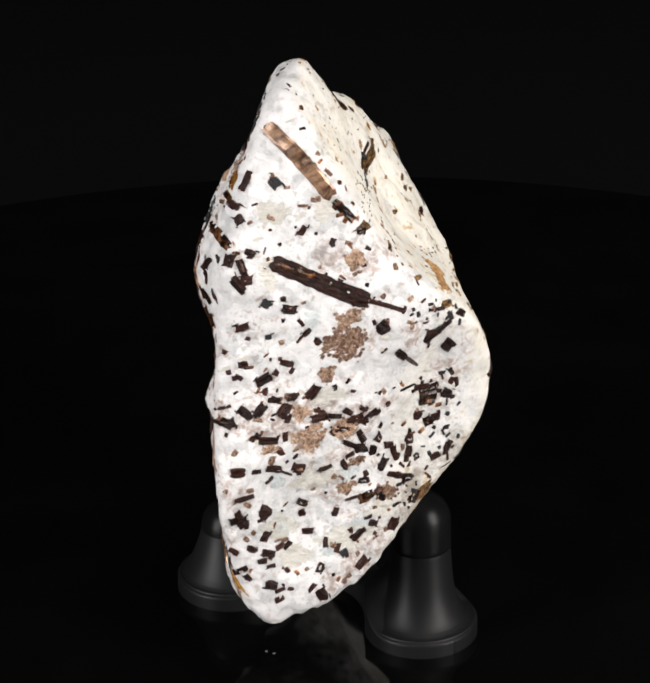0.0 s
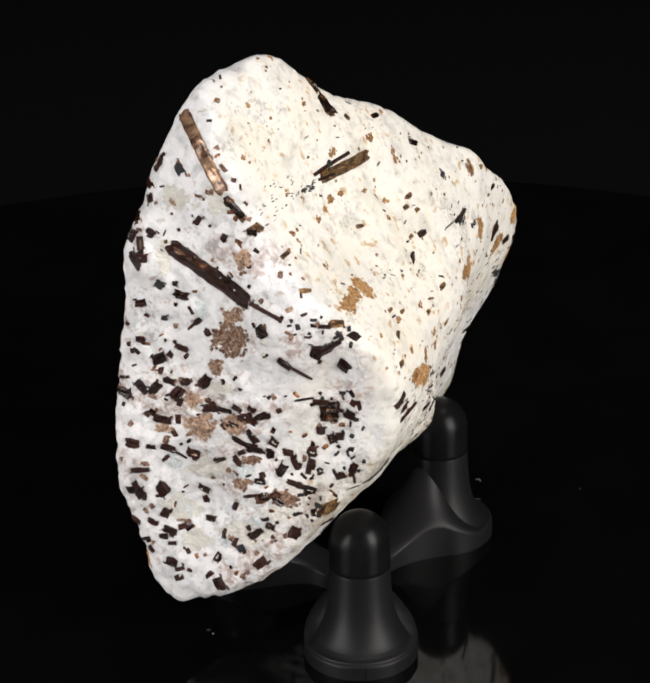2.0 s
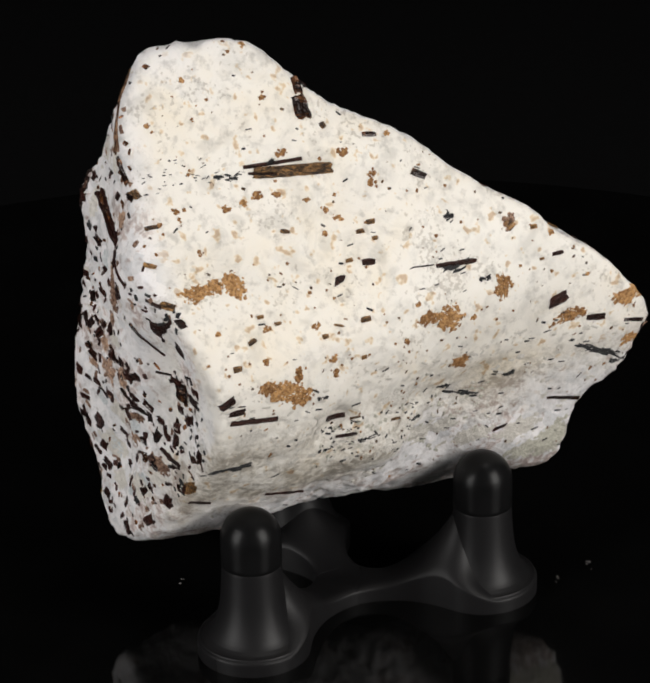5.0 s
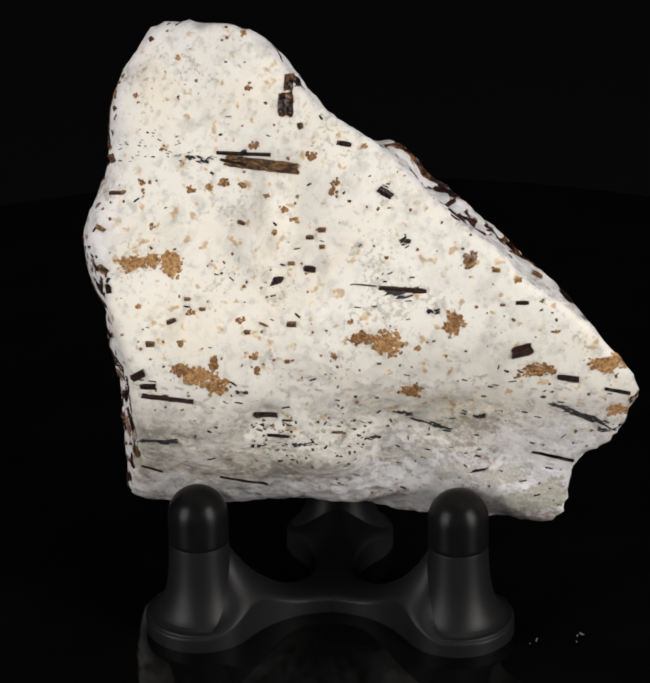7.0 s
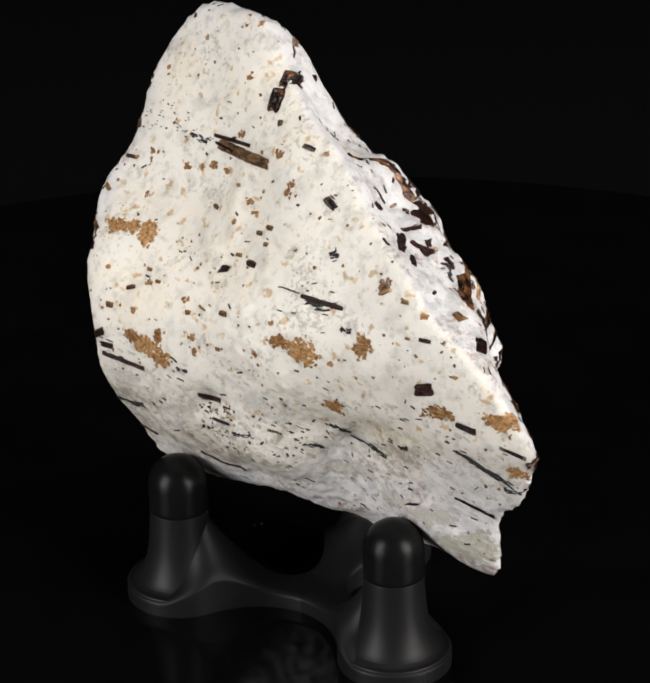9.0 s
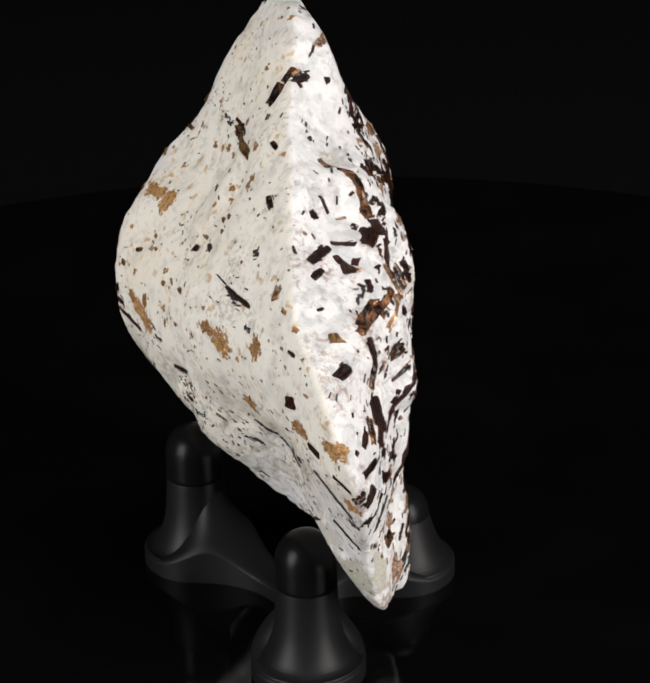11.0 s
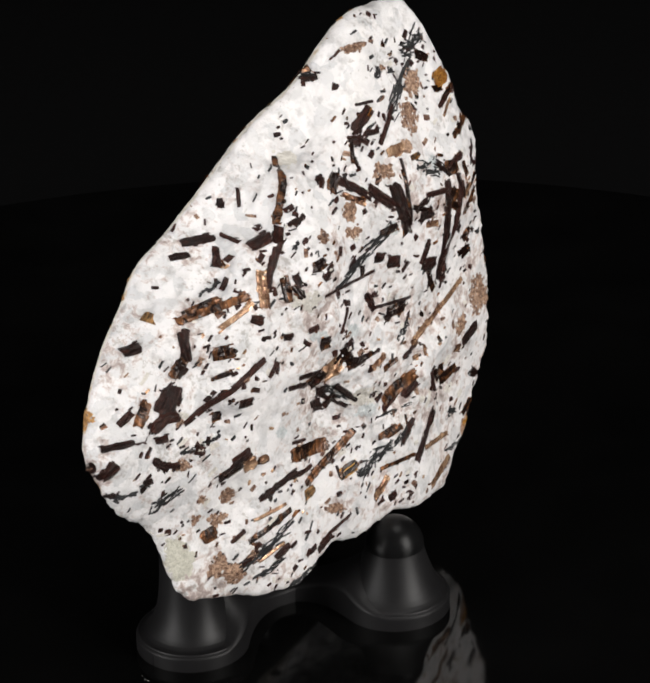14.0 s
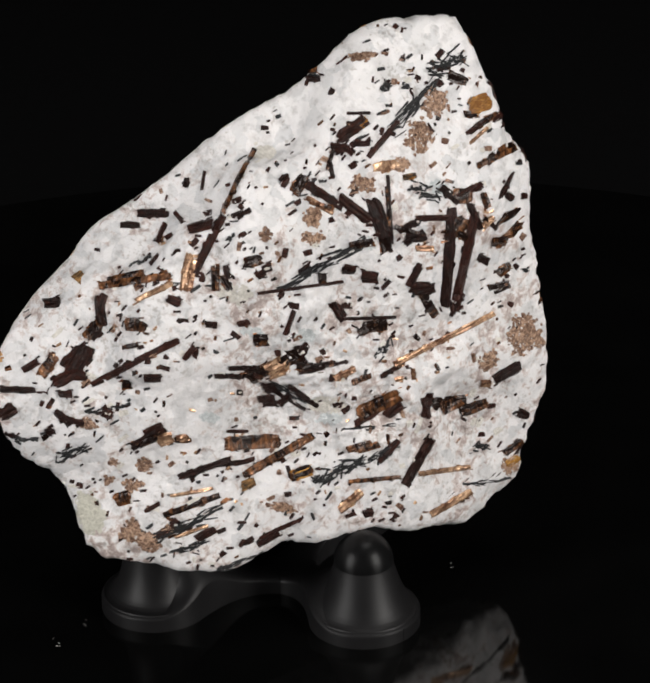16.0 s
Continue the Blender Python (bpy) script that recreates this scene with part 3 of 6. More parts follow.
swell(-0.11, 0.05, 0.99, 160.0, 1.08)
swell(0.15, 0.04, 0.99, 160.0, 0.35)
swell(-0.09, -0.16, 0.98, 160.0, 0.42)
swell(0.18, -0.13, 0.97, 160.0, -1.13)
swell(-0.25, -0.03, 0.97, 160.0, 0.40)
swell(0.01, -0.28, 0.96, 160.0, -0.66)
swell(0.31, -0.02, 0.95, 160.0, 1.66)
swell(-0.25, -0.20, 0.95, 160.0, -0.25)
swell(0.05, 0.34, 0.94, 160.0, -0.51)
swell(0.20, -0.29, 0.94, 160.0, 0.61)
swell(-0.35, 0.09, 0.93, 160.0, -1.60)
swell(-0.16, 0.37, 0.92, 160.0, -1.14)
swell(0.38, -0.17, 0.91, 160.0, -1.79)
swell(0.10, -0.43, 0.90, 160.0, 0.95)
swell(-0.37, 0.25, 0.89, 160.0, -0.27)
swell(-0.29, -0.36, 0.88, 160.0, 0.23)
swell(-0.49, 0.01, 0.87, 160.0, -0.59)
swell(-0.06, -0.51, 0.86, 160.0, -0.48)
swell(0.52, -0.10, 0.85, 160.0, -0.99)
swell(0.24, -0.49, 0.84, 160.0, 0.57)
swell(-0.16, 0.55, 0.82, 160.0, 0.90)
swell(0.50, -0.31, 0.81, 160.0, -1.26)
swell(-0.58, -0.11, 0.81, 160.0, 0.42)
swell(0.06, -0.60, 0.80, 160.0, -0.25)
swell(-0.46, 0.40, 0.79, 160.0, -0.69)
swell(-0.16, -0.63, 0.76, 160.0, -0.33)
swell(-0.31, 0.58, 0.75, 160.0, -0.43)
swell(0.62, -0.22, 0.75, 160.0, -1.02)
swell(0.28, 0.61, 0.74, 160.0, -0.41)
swell(-0.10, 0.69, 0.72, 160.0, -0.63)
swell(-0.71, -0.04, 0.71, 160.0, 0.20)
swell(-0.02, -0.72, 0.70, 160.0, -0.33)
swell(-0.47, 0.55, 0.69, 160.0, -0.99)
swell(-0.27, 0.71, 0.65, 160.0, 1.01)
swell(-0.62, 0.47, 0.63, 160.0, 0.32)
swell(-0.13, -0.79, 0.60, 160.0, 0.59)
swell(-0.44, 0.67, 0.59, 160.0, -0.95)
swell(-0.72, -0.38, 0.58, 160.0, 0.23)
swell(0.27, 0.77, 0.58, 160.0, -0.45)
swell(-0.19, 0.81, 0.55, 160.0, -0.52)
swell(0.04, -0.84, 0.54, 160.0, 0.91)
swell(0.50, -0.70, 0.51, 160.0, -0.24)
swell(-0.25, -0.83, 0.50, 160.0, -1.03)
swell(0.23, -0.85, 0.47, 160.0, -0.56)
swell(0.66, -0.60, 0.45, 160.0, 1.28)
swell(0.23, 0.88, 0.42, 160.0, 1.04)
swell(-0.28, 0.88, 0.39, 160.0, 0.41)
swell(0.53, 0.76, 0.38, 160.0, -0.22)
swell(0.04, 0.93, 0.35, 160.0, -0.30)
swell(0.60, -0.72, 0.35, 160.0, -0.76)
swell(0.33, -0.89, 0.31, 160.0, -0.37)
swell(-0.51, -0.81, 0.30, 160.0, 0.24)
swell(0.65, 0.71, 0.28, 160.0, -0.21)
swell(0.17, 0.95, 0.25, 160.0, -0.35)
swell(0.52, -0.82, 0.25, 160.0, 0.54)
swell(-0.33, -0.91, 0.24, 160.0, -0.62)
swell(-0.37, 0.90, 0.23, 160.0, -0.37)
swell(0.49, 0.85, 0.22, 160.0, -0.42)
swell(0.21, -0.95, 0.21, 160.0, 0.28)
swell(-0.04, 0.98, 0.19, 160.0, 1.75)
swell(-0.13, -0.98, 0.17, 160.0, 0.39)
swell(0.96, -0.22, 0.16, 160.0, 0.36)
swell(0.30, 0.94, 0.15, 160.0, 0.46)
swell(0.42, -0.90, 0.15, 160.0, 0.47)
swell(-0.25, 0.96, 0.13, 160.0, -1.75)
swell(0.09, 0.99, 0.09, 160.0, 0.63)
swell(0.84, 0.53, 0.08, 160.0, -0.28)
swell(-0.12, 0.99, 0.03, 160.0, 1.86)
swell(-0.82, -0.57, -0.00, 160.0, 0.43)
swell(0.88, -0.47, -0.04, 160.0, 0.24)
swell(0.54, 0.84, -0.05, 160.0, 0.26)
swell(0.17, -0.98, -0.05, 160.0, -0.43)
swell(-0.79, 0.61, -0.05, 160.0, -0.75)
swell(-0.68, -0.73, -0.06, 160.0, 0.23)
swell(0.01, 1.00, -0.07, 160.0, -0.64)
swell(-0.89, -0.45, -0.10, 160.0, 0.24)
swell(0.35, 0.93, -0.11, 160.0, 0.46)
swell(0.81, -0.58, -0.14, 160.0, 0.63)
swell(0.03, -0.99, -0.15, 160.0, -0.25)
swell(-0.69, 0.71, -0.15, 160.0, -0.30)
swell(-0.76, -0.63, -0.16, 160.0, -0.58)
swell(-0.31, -0.93, -0.19, 160.0, -0.32)
swell(0.90, -0.39, -0.20, 160.0, -0.23)
swell(-0.82, 0.54, -0.22, 160.0, 0.26)
swell(0.95, -0.18, -0.26, 160.0, 1.26)
swell(-0.90, 0.34, -0.28, 160.0, 0.31)
swell(0.82, -0.49, -0.30, 160.0, -0.20)
swell(0.06, 0.94, -0.33, 160.0, 0.47)
swell(-0.22, -0.91, -0.35, 160.0, 0.37)
swell(0.89, -0.30, -0.36, 160.0, 0.70)
swell(0.37, 0.85, -0.37, 160.0, 0.90)
swell(-0.51, -0.77, -0.39, 160.0, 0.68)
swell(-0.14, 0.91, -0.39, 160.0, 1.51)
swell(0.72, -0.57, -0.40, 160.0, 0.31)
swell(0.90, -0.10, -0.42, 160.0, -0.47)
swell(0.17, 0.89, -0.43, 160.0, -0.88)
swell(-0.32, -0.83, -0.45, 160.0, -0.79)
swell(-0.85, -0.25, -0.46, 160.0, 1.55)
swell(0.17, -0.86, -0.47, 160.0, -0.36)
swell(0.87, 0.10, -0.48, 160.0, 0.41)
swell(-0.57, -0.66, -0.49, 160.0, 2.21)
swell(-0.02, 0.87, -0.49, 160.0, 1.09)
swell(-0.13, -0.85, -0.51, 160.0, 1.38)
swell(-0.75, -0.41, -0.53, 160.0, -0.25)
swell(0.79, 0.27, -0.55, 160.0, 0.23)
swell(-0.82, -0.12, -0.56, 160.0, 1.85)
swell(0.81, -0.02, -0.58, 160.0, -0.21)
swell(0.09, 0.80, -0.59, 160.0, -2.66)
swell(-0.22, -0.76, -0.61, 160.0, -0.47)
swell(-0.73, -0.28, -0.63, 160.0, 0.71)
swell(-0.45, -0.61, -0.65, 160.0, 0.37)
swell(-0.08, 0.75, -0.65, 160.0, 1.01)
swell(-0.05, -0.74, -0.67, 160.0, -0.24)
swell(-0.46, 0.57, -0.68, 160.0, 0.44)
swell(0.17, 0.70, -0.69, 160.0, 0.51)
swell(-0.67, -0.16, -0.73, 160.0, -0.39)
swell(-0.52, 0.42, -0.74, 160.0, 1.63)
swell(-0.46, -0.47, -0.75, 160.0, 0.70)
swell(0.02, 0.66, -0.75, 160.0, 0.74)
swell(0.43, -0.49, -0.76, 160.0, 0.66)
swell(-0.13, -0.62, -0.77, 160.0, 0.31)
swell(-0.32, 0.54, -0.78, 160.0, 0.42)
swell(-0.55, -0.27, -0.79, 160.0, 0.45)
swell(-0.53, 0.27, -0.80, 160.0, -1.45)
swell(-0.31, -0.50, -0.81, 160.0, -1.89)
swell(-0.41, -0.33, -0.85, 160.0, -0.29)
swell(-0.49, 0.12, -0.86, 160.0, -0.29)
swell(0.43, -0.19, -0.88, 160.0, 0.57)
swell(-0.36, 0.24, -0.90, 160.0, -0.25)
swell(0.28, -0.27, -0.92, 160.0, 0.54)

def rock_radius(u):
    q = np.maximum(u @ np.array(FACETS).T, 1e-9)
    top = q.max(axis=1, keepdims=True)
    r = 1 / (top[:, 0] * ((q / top) ** 40).sum(axis=1) ** (1 / 40))
    for n, tight, high in SWELLS:
        r = r - high * np.exp(-(1 - u @ np.array(n)) * tight)
    return r * MM


def build_rock():
    bm = bmesh.new()
    bmesh.ops.create_icosphere(bm, subdivisions=7, radius=1)
    u = np.array([v.co for v in bm.verts])
    u /= np.linalg.norm(u, axis=1)[:, None]
    r = rock_radius(u)
    for v, d, far in zip(bm.verts, u, r):
        p = Vector(d) * float(far)
        fresh = 1.0 - 0.75 * min(max((p.x + 0.15 * p.z - 0.004) / 0.006, 0), 1)
        chip = noise.fractal(p * 170, 0.8, 2.1, 4) * (0.00008 + 0.00034 * fresh)
        flake = abs(noise.noise(p * 420)) * -0.00075 * fresh + 0.00012 * fresh
        rough = noise.fractal(p * 900, 0.7, 2.1, 3) * (0.00005 + 0.00016 * fresh)
        chip += flake + 0.00014
        v.co = MIDDLE + p + Vector(d) * (chip + rough)
    return bm


def build_specimen():
    rock = tagged(new("mineral_specimen"), "rough white feldspar rock with brown mica crystals on a black stand", "rock")
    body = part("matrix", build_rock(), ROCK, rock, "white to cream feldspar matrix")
    return rock, body


# ---- crystals in the rock ----
from mathutils.bvhtree import BVHTree

SHELL = {}


def face_frame(azimuth, rise):
    """A side of the rock: the outward direction that it is seen along, and its right and up."""
    a, e = radians(azimuth), radians(rise)
    out = Vector((math.cos(a) * math.cos(e), math.sin(a) * math.cos(e), math.sin(e)))
    right = Vector((-math.sin(a), math.cos(a), 0))
    return out, right, out.cross(right)


def on_rock(face, u, v, cu, cv):
    """The place and normal on the rock's surface at u, v mm of a side, drawn in towards cu, cv past the rock's rim."""
    out, right, up = face
    for k in range(8):
        start = right * (u * MM) + up * (v * MM) + out * 0.2
        place, normal, _, _ = SHELL["tree"].ray_cast(start, -out)
        if place is not None:
            return place, normal
        u, v = u + (cu - u) * 0.3, v + (cv - v) * 0.3
    place, normal, _, _ = SHELL["tree"].find_nearest(right * (cu * MM) + up * (cv * MM) + out * MIDDLE.dot(out))
    return place, normal


def strip(bm, face, u0, v0, u1, v1, width, lift, rng, rugged=1.0, rails=3, flat=False):
    """A crystal blade laid into the surface: rails along its top, broken off unevenly, and two below."""
    long = math.hypot(u1 - u0, v1 - v0)
    if long < width * 0.7:
        grow = width * 0.7 / max(long, 0.01)
        mu, mv = (u0 + u1) / 2, (v0 + v1) / 2
        u0, u1 = mu + (u0 - mu) * grow, mu + (u1 - mu) * grow
        v0, v1 = mv + (v0 - mv) * grow, mv + (v1 - mv) * grow
        long = width * 0.7
    du, dv = (u1 - u0) / long, (v1 - v0) / long
    n = max(3, min(18, int(long / 0.8) + 2))
    rows, heart = [], None
    slant = rng.uniform(-0.4, 0.4) * width * min(rugged, 1.0)
    ends = [(0, 0)] * 3
    if rails > 3:
        sides = [2 * i / (rails - 1) - 1 + (rng.uniform(-0.3, 0.3) / rails if 0 < i < rails - 1 else 0) for i in range(rails)]
        highs = [0.3 if i in (0, rails - 1) else 0.8 if flat else rng.uniform(0.25, 1.25) for i in range(rails)]
        ends = [(rng.uniform(-0.08, 0.16) * width, rng.uniform(-0.16, 0.08) * width) for i in range(rails)]
    for i in range(n):
        k = i / (n - 1)
        w = width * (1 + rng.uniform(-0.22, 0.18) * rugged) / 2
        if i in (0, n - 1):
            w *= rng.uniform(0.75, 1.0)
        drift = rng.uniform(-0.08, 0.08) * width * rugged
        row = []
        profile = zip(sides, highs) if rails > 3 else ((-1, 0.35), (rng.uniform(-0.4, 0.4), 1.0), (1, 0.35))
        for rail, (side, high) in enumerate(profile):
            end = (ends[rail][0] if i == 0 else ends[rail][1] if i == n - 1 else 0) + slant * side * (1 if i == n - 1 else -1 if i == 0 else 0) * 0.5
            s = k * long + end
            u = u0 + du * s - dv * (side * w + drift)
            v = v0 + dv * s + du * (side * w + drift)
            place, normal = on_rock(face, u, v, (u0 + u1) / 2, (v0 + v1) / 2)
            if heart is None:
                heart = on_rock(face, (u0 + u1) / 2, (v0 + v1) / 2, u, v)[0]
            reach = (place - heart).length
            if reach > (1.1 * long + width) * MM:
                place = heart + (place - heart) * ((0.6 * long + width) * MM / reach)
            row.append(place + normal * (lift * high * (1.0 if flat else rng.uniform(0.6, 1.3))))
        base = [row[0] - face[0] * 0.0009, row[-1] - face[0] * 0.0009]
        rows.append([bm.verts.new(p) for p in row + [base[1], base[0]]])
    for a, b in zip(rows, rows[1:]):
        for j in range(rails + 2):
            bm.faces.new((a[j], b[j], b[(j + 1) % (rails + 2)], a[(j + 1) % (rails + 2)]))
    bm.faces.new(rows[0])
    bm.faces.new(list(reversed(rows[-1])))


CRYSTAL_RNG = random.Random(7)
LABELS = {}
SPLINTERS = {}  # the loose splinters round the blades, by material


def crystal(face, u0, v0, u1, v1, width, mat):
    if mat is GREY and math.hypot(u1 - u0, v1 - v0) > max(1.6 * width, 1.2):
        needles(face, u0, v0, u1, v1, width)
        return
    long = math.hypot(u1 - u0, v1 - v0)
    if mat is OCHRE and long < 1.7:
        crust(face, (u0 + u1) / 2, (v0 + v1) / 2, max(long, width) * 0.5, max(width, long * 0.7) * 0.5, mat)
        return
    if mat is OCHRE or face is FRONT and long < 1.7 and mat in (DARK, GREY, BRONZE):
        mat, width = TAN, width * (0.85 if face is FRONT else 1.0)
    bm = bmesh.new()
    width *= 1.05 if face is END else 1.0
    if width < 0.8 or long < 1.3:
        strip(bm, face, u0, v0, u1, v1, width, 0.00024, CRYSTAL_RNG, 0.45)
    else:
        strip(bm, face, u0, v0, u1, v1, width, 0.00026, CRYSTAL_RNG, 0.3, max(5, min(9, int(width / 0.25))), mat is PLATE)
    if face is not FRONT and width > 0.55 and mat is not OCHRE:
        rng = CRYSTAL_RNG
        du, dv = (u1 - u0) / max(long, 0.01), (v1 - v0) / max(long, 0.01)
        for _ in range(int(1 + long * 0.5 + width * 0.5)):
            s, off = rng.uniform(-0.06, 1.06) * long, rng.choice((-1, 1)) * width * rng.uniform(0.40, 0.58)
            turn, size = rng.gauss(0, 0.2), rng.uniform(0.15, 0.42) * min(1.0, width)
            au, av = du * math.cos(turn) - dv * math.sin(turn), dv * math.cos(turn) + du * math.sin(turn)
            mu, mv = u0 + du * s - dv * off, v0 + dv * s + du * off
            strip(SPLINTERS.setdefault(mat.name, bmesh.new()), face, mu - au * size, mv - av * size, mu + au * size, mv + av * size, size * rng.uniform(0.5, 0.9), 0.00018, rng, 0.6)
    bmesh.ops.recalc_face_normals(bm, faces=bm.faces)
    ahead = (face[1] * (u1 - u0) + face[2] * (v1 - v0)).normalized()
    aside = face[0].cross(ahead)
    seat = on_rock(face, (u0 + u1) / 2, (v0 + v1) / 2, u0, v0)[0]
    own = Matrix((ahead, aside, face[0])).transposed().to_4x4()
    own.translation = seat
    bm.transform(own.inverted())
    blade = part("crystal", bm, mat, specimen, LABELS.get(mat.name, ""), False)
    blade.matrix_local = own
    if mat is DARK and width > 0.8 and long < 2.6 and CRYSTAL_RNG.random() < (0.3 if face is END else 0.08):
        bm = bmesh.new()
        k = 0.26
        strip(bm, face, u0 + (u1 - u0) * k, v0 + (v1 - v0) * k, u1 - (u1 - u0) * k, v1 - (v1 - v0) * k, width * 0.34, 0.00036, CRYSTAL_RNG, 0.8)
        bmesh.ops.recalc_face_normals(bm, faces=bm.faces)
        bm.transform(own.inverted())
        part("core", bm, CRYSTAL_RNG.choice((UMBER, BRONZE, PALE)), blade, "paler worn core", False)


def needles(face, u0, v0, u1, v1, width):
    """A bundle of thin dark needles lying side by side."""
    rng = CRYSTAL_RNG
    bm = bmesh.new()
    long = math.hypot(u1 - u0, v1 - v0)
    du, dv = (u1 - u0) / long, (v1 - v0) / long
    for _ in range(int(7 + width * 12 + long * width * 1.8)):
        a = rng.uniform(0, 0.88)
        b = min(1, a + max(rng.uniform(0.07, 0.3), 0.4 / long))
        off, tilt = rng.gauss(0, 0.36) * width, rng.gauss(0, 0.18) * width
        strip(bm, face, u0 + du * long * a - dv * (off - tilt), v0 + dv * long * a + du * (off - tilt),
              u0 + du * long * b - dv * (off + tilt), v0 + dv * long * b + du * (off + tilt), rng.uniform(0.13, 0.34), 0.00016, rng, 1.0)
    bmesh.ops.recalc_face_normals(bm, faces=bm.faces)
    part("needle_spray", bm, GREY, specimen, "spray of blue-black needles", False)["kind"] = "stuff"


def crust(face, u, v, a, b, mat):
    """A ragged crust of small grains lying on the surface."""
    rng = CRYSTAL_RNG
    bm = bmesh.new()
    ph = rng.uniform(0, 90)
    glassy = 0.35 if mat in (PALE, QUARTZ, ICE) else 1.0
    centre, _ = on_rock(face, u, v, u, v)
    if max(a, b) > 0.9:
        rings, around = max(4, int(3 + max(a, b) * 2.2)), 36
        edge = []
        for j in range(around):
            q = 2 * math.pi * j / around
            edge.append(0.80 + 0.42 * noise.noise((math.cos(q) * 1.5 + ph, math.sin(q) * 1.5, 0)) + 0.34 * noise.noise((math.cos(q) * 5 + ph, math.sin(q) * 5, 3)))
        heart = bm.verts.new(centre + face[0] * 0.00012)
        last = None
        for i in range(1, rings + 1):
            k = i / rings
            ring = []
            for j in range(around):
                q = 2 * math.pi * (j + rng.uniform(-0.45, 0.45)) / around
                far = (k + rng.uniform(-0.45, 0.45) / rings) * edge[j]
                place, nor = on_rock(face, u + a * far * math.cos(q), v + b * far * math.sin(q), u, v)
                if (place - centre).length > 1.8 * max(a, b) * MM:
                    place, nor = centre + (place - centre).normalized() * (max(a, b) * far * MM), face[0]
                lift = -0.00010 if i == rings or glassy == 1.0 and rng.random() < 0.02 + 0.42 * k * k else (0.00002 + 0.00016 * rng.random()) * glassy
                ring.append(bm.verts.new(place + nor * lift))
            for j in range(around):
                n = (j + 1) % around
                if last is None:
                    bm.faces.new((heart, ring[j], ring[n]))
                else:
                    bm.faces.new((last[j], ring[j], ring[n], last[n]))
            last = ring
    for _ in range(int(7 + a * b * (9 if max(a, b) > 0.9 else 20))):
        ang, far = rng.uniform(0, 2 * math.pi), rng.uniform(0, 1) ** (0.3 if max(a, b) > 0.9 else 0.6)
        far *= 0.82 + 0.55 * noise.noise((math.cos(ang) * 1.6 + ph, math.sin(ang) * 1.6, 0)) + rng.uniform(-0.08, 0.16)
        cu, cv = u + a * far * math.cos(ang), v + b * far * math.sin(ang)
        size = rng.uniform(0.16, 0.52) * (1.5 - 0.5 * glassy) * (1.2 - 0.5 * far) * min(1, 0.45 + 0.5 * min(a, b))
        turn = rng.uniform(0, math.pi)
        top, normal = on_rock(face, cu, cv, u, v)
        if (top - centre).length > 1.8 * max(a, b) * MM:
            continue
        ring = []
        for i in range(6):
            q = turn + i * math.pi / 3
            r = size * rng.uniform(0.6, 1.25)
            place, nor = on_rock(face, cu + r * math.cos(q), cv + r * math.sin(q), cu, cv)
            if (place - top).length > 2.2 * r * MM:
                place, nor = top + (place - top).normalized() * (r * MM), normal
            ring.append(bm.verts.new(place + nor * 0.00002))
        mid = bm.verts.new(top + normal * rng.uniform(0.00005, 0.00015) * glassy)
        for i in range(6):
            bm.faces.new((mid, ring[i], ring[(i + 1) % 6]))
    bmesh.ops.recalc_face_normals(bm, faces=bm.faces)
    part("crust", bm, mat, specimen, LABELS.get(mat.name, ""), False)["kind"] = "stuff"


def flecks(face, count, box, size, stretch, lean, spread, mat, seed, facing=0.6):
    """Many tiny grains scattered over a side, as one mesh; lean is their usual direction in degrees."""
    rng = random.Random(seed)
    bm = bmesh.new()
    out = face[0]
    made = 0
    for _ in range(count * 4):
        if made == count:
            break
        u, v = rng.uniform(box[0], box[1]), rng.uniform(box[2], box[3])
        start = face[1] * (u * MM) + face[2] * (v * MM) + out * 0.2
        place, normal, _, _ = SHELL["tree"].ray_cast(start, -out)
        if place is None or normal.dot(out) < facing:
            continue
        if face is BACK and rng.random() < 0.8:
            rim = start + face[1] * -0.0045 + face[2] * 0.0045
            if SHELL["tree"].ray_cast(rim, -out)[0] is None:
                continue
        clump = noise.noise(place * 120 + Vector((seed, 0, 0)))
        if clump < rng.uniform(-0.35, 0.25):
            continue
        long = size * rng.uniform(0.5, 1.5) * stretch
        q = radians(lean + rng.gauss(0, spread))
        du, dv = math.cos(q) * long / 2, math.sin(q) * long / 2
        strip(bm, face, u - du, v - dv, u + du, v + dv, size * rng.uniform(0.5, 1.3), 0.00010, rng, 0.7)
        made += 1
    bmesh.ops.recalc_face_normals(bm, faces=bm.faces)
    ob = part("fleck_scatter", bm, mat, specimen, "", False)
    ob["kind"] = "stuff"


